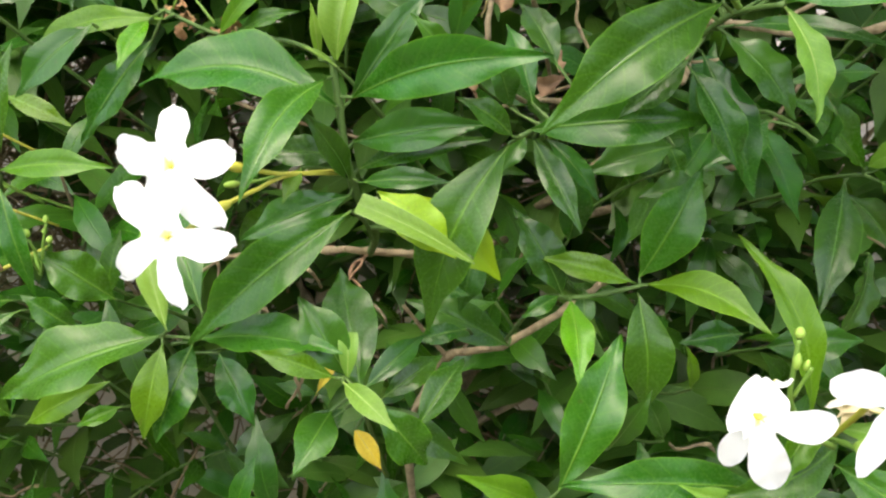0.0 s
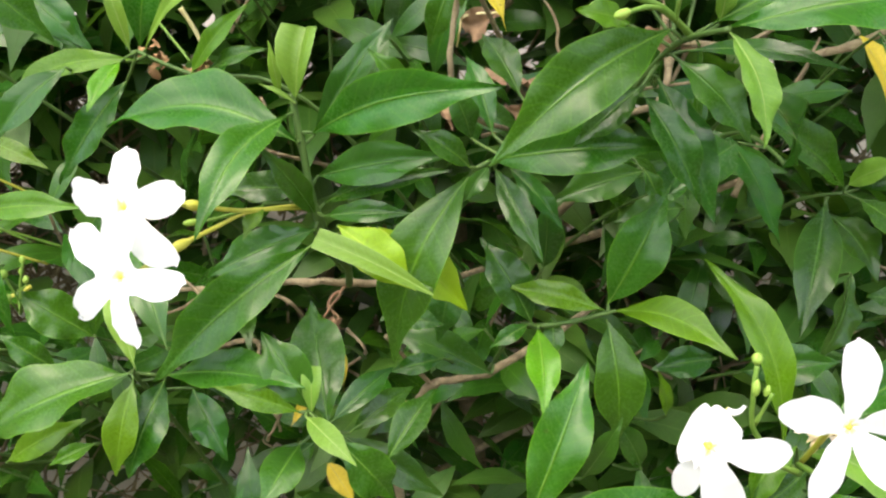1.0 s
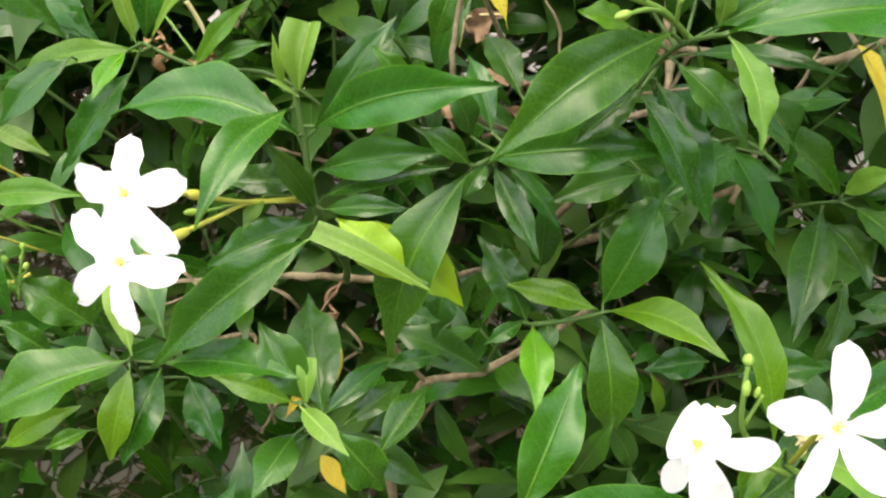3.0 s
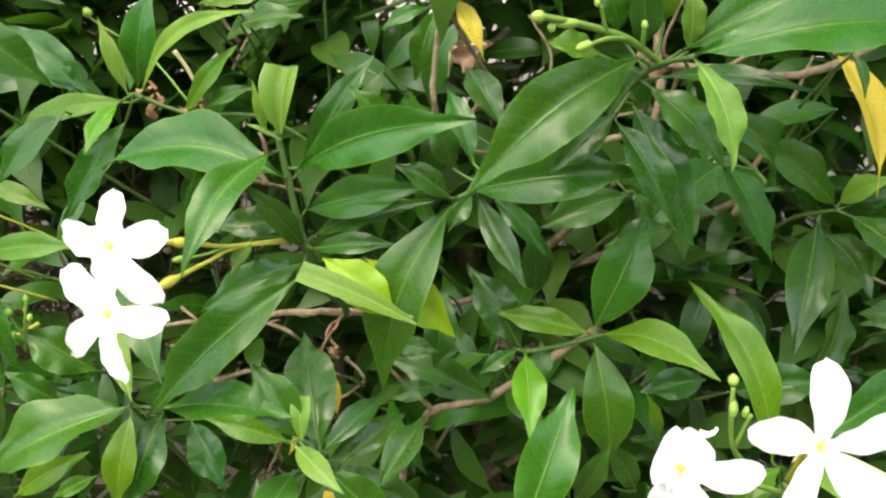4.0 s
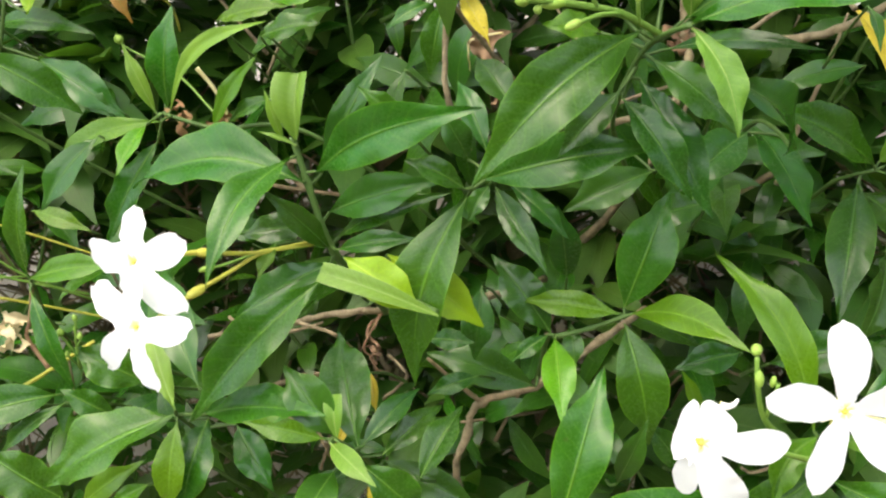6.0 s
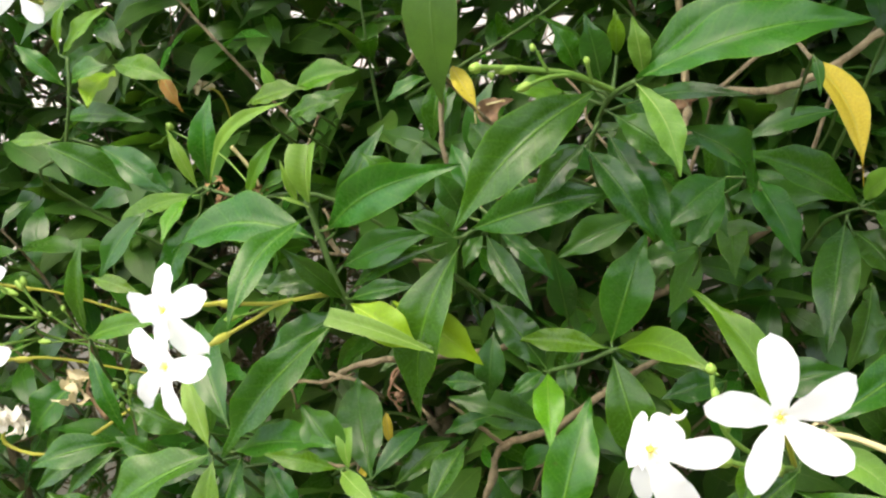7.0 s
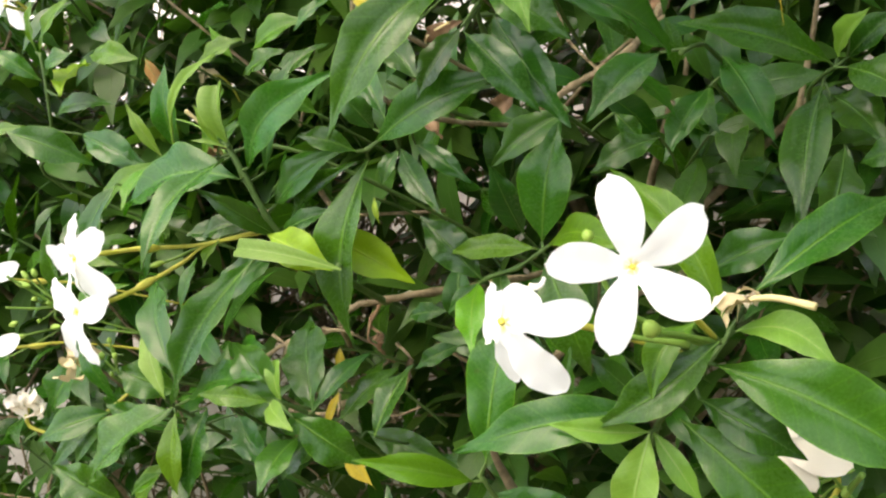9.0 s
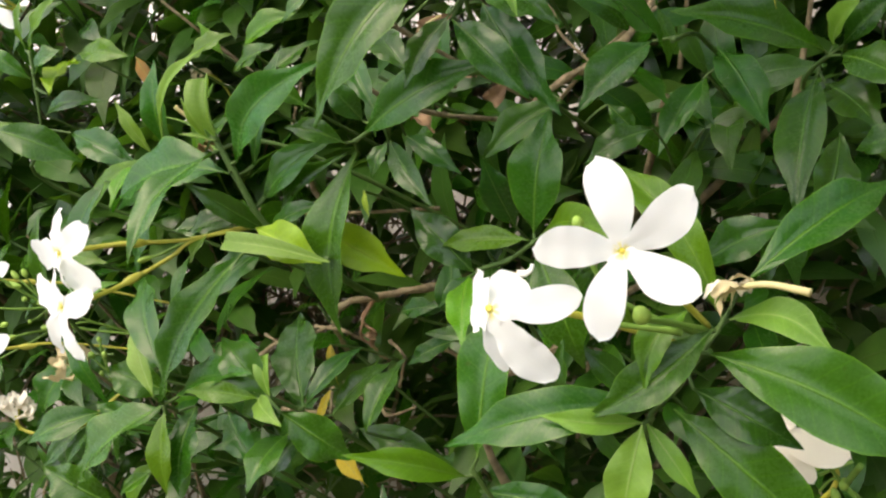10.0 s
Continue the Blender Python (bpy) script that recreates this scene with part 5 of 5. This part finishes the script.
bud_cluster("yellow-green buds and flower tubes crowded at an outer shoot's end", (-0.2541, 0.4300, 0.9261),
            [([(-0.20, 0.50, 0.87), (-0.2590, 0.4400, 0.9122), (-0.2545, 0.4300, 0.9255)], 0.0009), ([(-0.2545, 0.4300, 0.9255), (-0.2551, 0.4250, 0.9384), (-0.2537, 0.4200, 0.9481)], 0.0007), ([(-0.2545, 0.4300, 0.9255), (-0.2541, 0.4200, 0.9292), (-0.2495, 0.4100, 0.9328)], 0.0006),
             ([(-0.2545, 0.4300, 0.9255), (-0.2608, 0.4250, 0.9217), (-0.2626, 0.4200, 0.9208)], 0.0006), ([(-0.2545, 0.4300, 0.9255), (-0.2592, 0.4200, 0.9388), (-0.2647, 0.4100, 0.9525)], 0.0010), ([(-0.2545, 0.4300, 0.9255), (-0.2639, 0.4200, 0.9292), (-0.2744, 0.4100, 0.9351)], 0.0009),
             ([(-0.2664, 0.4400, 0.9125), (-0.2746, 0.4300, 0.9096), (-0.3011, 0.4200, 0.9055)], 0.0006), ([(-0.2664, 0.4400, 0.9125), (-0.2711, 0.4200, 0.9147), (-0.2831, 0.4100, 0.9158)], 0.0009)],
            [((-0.2531, 0.4200, 0.9493), 0.0019, (-0.2, 0, 1), 1.5), ((-0.2496, 0.4100, 0.9335), 0.0016, (-1, 0, 0.3), 1.2), ((-0.2503, 0.4200, 0.9289), 0.0014, (0, 0, 1), 1.2), ((-0.2628, 0.4200, 0.9205), 0.0012, (0, 0, 1), 1.2),
             ((-0.2617, 0.4170, 0.9449), 0.0020, (-1, 0, 0.5), 3.0), ((-0.2754, 0.4130, 0.9151), 0.0018, (-1, 0, 0.0), 3.0), ((-0.2726, 0.4100, 0.9237), 0.0018, (-1, 0, 0.0), 2.0)])
bud_cluster("spent flower bases swollen on a stalk", (-0.06, 0.32, 0.916),
            [([(-0.038, 0.351, 0.9165), (-0.0560, 0.3275, 0.9200), (-0.0688, 0.3180, 0.9186), (-0.0755, 0.3125, 0.9186)], 0.0007)],
            [((-0.0745, 0.3130, 0.9186), 0.0013, (-1, -0.8, 0), 2.4)])


def scrap(ob, name, at, spread, n, size, material, seed):
    """Shrivelled scraps of petal or bract round a point."""
    r = random.Random(seed)
    for k in range(n):
        a = Vector(at) + Vector((r.uniform(-1, 1), r.uniform(-1, 1), r.uniform(-1, 1))) * spread
        d = Vector((r.uniform(-1, 1), r.uniform(-1, 0.4), r.uniform(-1, 0.7))).normalized() * size * r.uniform(0.6, 1.2)
        part(name, blade(a, a + d, size * r.uniform(0.4, 0.7), r.uniform(0, 360), 0.0, 0.25, 0.9, 0.2, petal_outline, 8, 4, OPEN, 0.0, 0.2, r, 120), material, ob)


brown = thing("withered_flower", (-0.205, 0.385, 0.889), "dry brown withered flower hanging from a curved stalk", "dried flower")
part("tube", tube([(-0.184, 0.370, 0.913), (-0.198, 0.383, 0.893), (-0.203, 0.385, 0.884), (-0.195, 0.384, 0.868)], 0.0009, 0.0011, 7, 0.1), DRY, brown)
scrap(brown, "shrivelled_petal", (-0.204, 0.384, 0.889), 0.004, 8, 0.012, TAN, 4)
pale = thing("withered_flower", (-0.258, 0.390, 0.879), "crumpled cream-white fading flower on a yellow-green tube", "dried flower")
part("tube", tube([(-0.190, 0.420, 0.870), (-0.240, 0.400, 0.850), (-0.268, 0.392, 0.862), (-0.258, 0.390, 0.878)], 0.0010, 0.0012, 7, 0.1), TUBE, pale)
scrap(pale, "shrivelled_petal", (-0.257, 0.389, 0.879), 0.004, 10, 0.013, CREAM, 8)
for at, n, seed in (((-0.117, 0.418, 0.979), 7, 1), ((-0.100, 0.412, 0.972), 6, 2)):
    scales = thing("dry_scales", at, "curled orange-brown dry bud scales on a twig", "dried bracts", "dry scales on twigs")
    scrap(scales, "scale", at, 0.003, n, 0.008, ORANGE, seed)
tuft = thing("dry_scales", (0.1405, 0.535, 0.978), "pale brown dry scraps caught on a branch fork", "dried bracts", "dry scales on twigs")
scrap(tuft, "scale", (0.1405, 0.538, 0.978), 0.006, 9, 0.011, DRY, 31)
bud_cluster("single pale round bud on a thin stalk", (-0.165, 0.475, 1.02),
            [([(-0.110, 0.445, 0.975), (-0.135, 0.465, 1.000), (-0.160, 0.476, 1.015), (-0.169, 0.476, 1.022)], 0.0007)], [((-0.169, 0.476, 1.024), 0.0024, (-0.6, 0, 1), 1.1)])
stalk = thing("dry_stalk", (-0.0930, 0.4160, 0.9678), "pale cream dry flower stalk standing on a twig", "dried stalk")
part("stalk", tube([(-0.0930, 0.4160, 0.9678), (-0.0933, 0.4140, 0.9778), (-0.0968, 0.4120, 0.9888), (-0.1019, 0.4100, 0.9984)], 0.0007, 0.0011, 7, 0.12), WITHER, stalk)
husk = thing("withered_flower", (-0.1922, 0.5853, 1.0644), "small shrivelled cream-brown flower on a thin green stalk", "dried flower")
part("tube", tube([(-0.1868, 0.6053, 1.0215), (-0.1826, 0.5953, 1.0420), (-0.1828, 0.5853, 1.0541), (-0.1929, 0.5853, 1.0602)], 0.0007, 0.0010, 7, 0.1), TUBE, husk)
scrap(husk, "shrivelled_petal", (-0.1922, 0.5853, 1.0644), 0.003, 7, 0.010, TAN, 14)
curls = thing("dry_curl", (-0.045, 0.424, 0.858), "dry brown shrivelled stalk hanging from a branch", "dried stalk")
part("strand", tube([(-0.036, 0.428, 0.866), (-0.045, 0.422, 0.858), (-0.040, 0.421, 0.850), (-0.046, 0.424, 0.843), (-0.042, 0.428, 0.833)], 0.0010, 0.0006, 6, 0.3, random.Random(4), 0.0006), DRY, curls)
part("strand", tube([(-0.036, 0.428, 0.866), (-0.041, 0.420, 0.860), (-0.047, 0.420, 0.850), (-0.043, 0.423, 0.840)], 0.0008, 0.0005, 6, 0.3, random.Random(5), 0.0006), DRY, curls)
scrap(curls, "scrap", (-0.044, 0.422, 0.850), 0.004, 5, 0.007, DRY, 9)

# withered flower, still on its sprig
withered = thing("withered_flower", (0.15, 0.309, 0.838), "withered tan flower with a cream tube on a sprig", "dried flower")
part("tube", tube([(0.150, 0.309, 0.837), (0.162, 0.302, 0.8365), (0.174, 0.296, 0.8312)], 0.0009, 0.0013, 8, 0.05), WITHER, withered, "yellowish cream flower tube")
rd = random.Random(11)
for k in range(9):
    a = Vector((0.162 - rd.uniform(0, 0.008), 0.3025 + rd.uniform(0, 0.004), 0.8368))
    d = Vector((-0.008 + rd.uniform(-0.006, 0.003), 0.003 + rd.uniform(-0.003, 0.003), rd.uniform(-0.005, 0.004)))
    part("shrivelled_petal", blade(a, a + d, rd.uniform(0.003, 0.005), rd.uniform(0, 360), 0.0, 0.2, 0.9, 0.2, petal_outline, 8, 4, OPEN, 0.0, 0.2, rd, 140), CREAM if k % 3 == 0 else TAN, withered)

# dead leaves caught inside the hedge
for base, end, wide, seed in (((0.0219, 0.4700, 0.9917), (0.0407, 0.4600, 0.9939), 0.016, 0), ((0.0494, 0.4600, 0.9593), (0.0607, 0.4500, 0.9519), 0.012, 1), ((0.0438, 0.4700, 0.9493), (0.0616, 0.4600, 0.9483), 0.01, 2), ((0.0085, 0.4600, 0.9500), (0.0182, 0.4500, 0.9417), 0.01, 3), ((0.0320, 0.4700, 0.9587), (0.0441, 0.4600, 0.9629), 0.012, 4)):
    dead = thing("dead_leaf", base, "curled brown dead leaf caught among the twigs", "dead leaf", "dead leaves in the hedge")
    r = random.Random(seed)
    part("blade", blade(base, end, wide, r.uniform(-60, 60), 0.003, 0.15, 1.1, 0.15, leaf_outline, 14, 6, OPEN, 0.0, 0.3, r, 70), DRY, dead)
strand = thing("dry_strand", (0.0226, 0.4650, 0.9925), "thin pale dry tendril looped over dead leaves", "dried stalk")
part("strand", tube([(0.0410, 0.4550, 0.9938), (0.0289, 0.4600, 0.9942), (0.0226, 0.4620, 0.9916), (0.0215, 0.4650, 0.9850), (0.0197, 0.4800, 0.9786)], 0.0006, 0.0004, 6, 0.2, random.Random(6), 0.0003), WITHER, strand)

OPENINGS = [(Vector((-0.131, 0.450, 0.919)), Vector((-0.363, 1.000, 0.846))), (Vector((0.221, 0.450, 0.920)), Vector((0.439, 1.000, 0.852)))]


def thin_spot(p, reach):
    """True where the hedge has grown thin and the wall shows through."""
    for a, b in OPENINGS:
        d = (b - a).normalized()
        v = Vector(p) - a
        if (v - d * v.dot(d)).length < reach:
            return True
    return False


# ---- inner sprigs, seen between the front ones ----
ri = random.Random(21)


def inner_sprig(seed):
    r = random.Random(seed)
    ob = thing("leafy_sprig", (0, 0, 0), "deep green leafy sprig in the shade inside the shrub", "leafy branch", "sprigs inside the shrub")
    tall = r.uniform(0.07, 0.11)
    part("stem", tube([(0, 0, -0.05), (r.uniform(-0.006, 0.006), 0.004, tall * 0.4), (0, 0, tall)], 0.0013, 0.0008, 6, 0.2, r), BARK if seed % 2 else STEM, ob)
    turn = r.uniform(0, 6.3)
    for k in range(4):
        z = tall * (0.25 + 0.25 * k)
        for h in (0, 1):
            a = turn + k * 1.57 + h * 3.14 + r.uniform(-0.4, 0.4)
            size = r.uniform(0.040, 0.064) * (1.0 if k < 3 else 0.7)
            up = r.uniform(-0.25, 0.7)
            out = Vector((math.cos(a), math.sin(a), up)).normalized()
            b = Vector((0, 0, z))
            shape = blade(b, b + out * size, size * r.uniform(0.26, 0.34), r.uniform(-20, 20), r.uniform(-0.003, 0.003), r.uniform(0.04, 0.13), 0.25, 0.03, leaf_outline, 10, 4, Vector((0, 0, 1)), 0.0, r.uniform(0, 0.2), r, r.uniform(-15, 15))
            part("leaf", shape, LEAF[r.choice(("mid", "dark", "dark", "dark"))], ob)
    return ob


kinds = [inner_sprig(s) for s in range(7)]
spots = []
for layer, (y, step) in enumerate(((0.55, 0.080), (0.64, 0.085))):
    nx, nz = int(1.0 / step), int(0.62 / step)
    for i in range(nx):
        for k in range(nz):
            x = -0.5 + (i + ri.uniform(0.1, 0.9)) * step
            z = 0.58 + (k + ri.uniform(0.1, 0.9)) * step
            yy = y + ri.uniform(-0.03, 0.03) + (0.05 if x > 0.08 else 0.0)
            if layer == 0 and ri.random() < 0.22:
                continue
            if not thin_spot((x, yy, z + 0.03), 0.045):
                spots.append((x, yy, z))
for n, (x, y, z) in enumerate(spots):
    lean = Vector((ri.uniform(-0.7, 0.7), ri.uniform(-1.0, -0.1), ri.uniform(0.1, 1.0))).normalized()
    m = Matrix.Translation((x, y, z)) @ Vector((0, 0, 1)).rotation_difference(lean).to_matrix().to_4x4() @ Matrix.Rotation(ri.uniform(0, 6.28), 4, "Z")
    if n < len(kinds):
        kinds[n].matrix_basis = m
    else:
        copy_thing(kinds[n % len(kinds)], m)

# thin dry twigs tangled in the depth of the hedge
rt = random.Random(71)
strands = []
for k in range(3200):
    b = Vector((rt.uniform(-0.75, 0.6), rt.uniform(0.66, 1.0), rt.uniform(0.5, 1.3))) if k < 2600 else Vector((rt.uniform(-0.45, -0.22), rt.uniform(0.7, 1.0), rt.uniform(0.74, 0.95)))
    d = Vector((rt.uniform(-1, 1), rt.uniform(-0.5, 0.5), rt.uniform(-0.4, 1.2))).normalized() * rt.uniform(0.04, 0.12)
    e = Vector((rt.uniform(-1, 1), rt.uniform(-1, 1), rt.uniform(-1, 1))) * 0.008
    strands.append(tube([b, b + d * 0.5 + e, b + d], rt.uniform(0.0007, 0.0022), 0.0006, 5, 0.2, rt, 0.0004))
tangle = new("dry_twigs", mesh_of("dry_twigs", *join(*strands), BARK))
tagged(tangle, "tangle of thin tan dry twigs deep in the hedge", "twigs", kind="stuff")

# the hedge goes on beside, below, above and behind
rs = random.Random(33)
shapes = []


def loose_leaf(x, y, z):
    if thin_spot((x, y, z), 0.03):
        return
    out = Vector((rs.uniform(-1, 1), rs.uniform(-1, 0.3), rs.uniform(-0.7, 0.6))).normalized()
    size = rs.uniform(0.05, 0.085)
    b = Vector((x, y, z))
    shapes.append(blade(b, b + out * size, size * rs.uniform(0.3, 0.38), rs.uniform(-30, 30), 0.0, 0.08, 0.25, 0.03, leaf_outline, 6, 2, Vector((0, -0.4, 1)), 0.0, 0.1, rs, 0.0))


for k in range(7000):
    x, y, z = rs.uniform(-1.6, 1.6), rs.uniform(0.42, 0.90), rs.uniform(0.10, 1.34)
    if -0.7 < x < 0.62 and 0.5 < z < 1.35 and (z < 1.28 or y < 0.5):
        continue
    if z > 1.25 and rs.random() < (z - 1.25) * 4:
        continue
    loose_leaf(x, y, z)
for k in range(2500):
    loose_leaf(rs.uniform(-0.85, 0.65), rs.uniform(0.64, 0.92), rs.uniform(0.5, 1.28))
for k in range(750):
    loose_leaf(rs.uniform(-0.75, 0.45), rs.uniform(0.62, 0.90), rs.uniform(0.80, 1.3))
for k in range(1000):
    loose_leaf(rs.uniform(-0.1, 0.5), rs.uniform(0.56, 0.90), rs.uniform(0.5, 0.9))
for k in range(650):
    loose_leaf(rs.uniform(0.02, 0.65), rs.uniform(0.62, 0.92), rs.uniform(0.85, 1.22))
for k in range(520):
    loose_leaf(rs.uniform(-0.6, -0.05), rs.uniform(0.56, 0.64), rs.uniform(0.95, 1.4))
for k in range(650):
    loose_leaf(rs.uniform(-0.85, -0.02), rs.uniform(0.64, 0.92), rs.uniform(0.92, 1.32))
for k in range(300):
    loose_leaf(rs.uniform(-0.95, -0.15), rs.uniform(0.60, 0.92), rs.uniform(0.92, 1.4))
for k in range(2000):
    x, y, z = rs.uniform(-1.5, 1.5), rs.uniform(0.30, 0.62), rs.uniform(0.12, 1.36)
    # leaves above the view are unseen and shade the inner sprigs
    over = z > (0.97 + 0.46 * y - 0.12 * x if x < 0 else 0.92 + 0.36 * y)
    if over or z < 0.60 - 0.2 * (0.5 - y) or abs(x) > 0.6 + y * 0.4:
        loose_leaf(x, y, z)
for cx, cy, cz in ((-0.175, 0.72, 0.755), (-0.140, 0.72, 0.750), (-0.110, 0.67, 0.998), (-0.140, 0.67, 1.02), (-0.270, 0.62, 0.965), (-0.052, 0.67, 0.982), (0.1088, 0.7000, 1.0304), (0.1468, 0.7000, 1.0239), (0.1972, 0.7000, 0.9832), (0.2471, 0.7000, 0.9905), (0.2711, 0.7000, 0.9541), (0.1517, 0.7000, 0.9870)):
    for k in range(45):
        loose_leaf(rs.gauss(cx, 0.04), rs.gauss(cy, 0.03), rs.gauss(cz, 0.04))
# unseen overhang on the right, added only to shade the leaves below it
for k in range(420):
    loose_leaf(rs.uniform(0.14, 0.75), rs.uniform(0.14, 0.5), rs.uniform(1.16, 1.40))
hedge = new("hedge_foliage", mesh_of("hedge_foliage", *join(*shapes), LEAF["stuff"]))
tagged(hedge, "dense deep green evergreen hedge foliage against a wall", "hedge", kind="stuff")
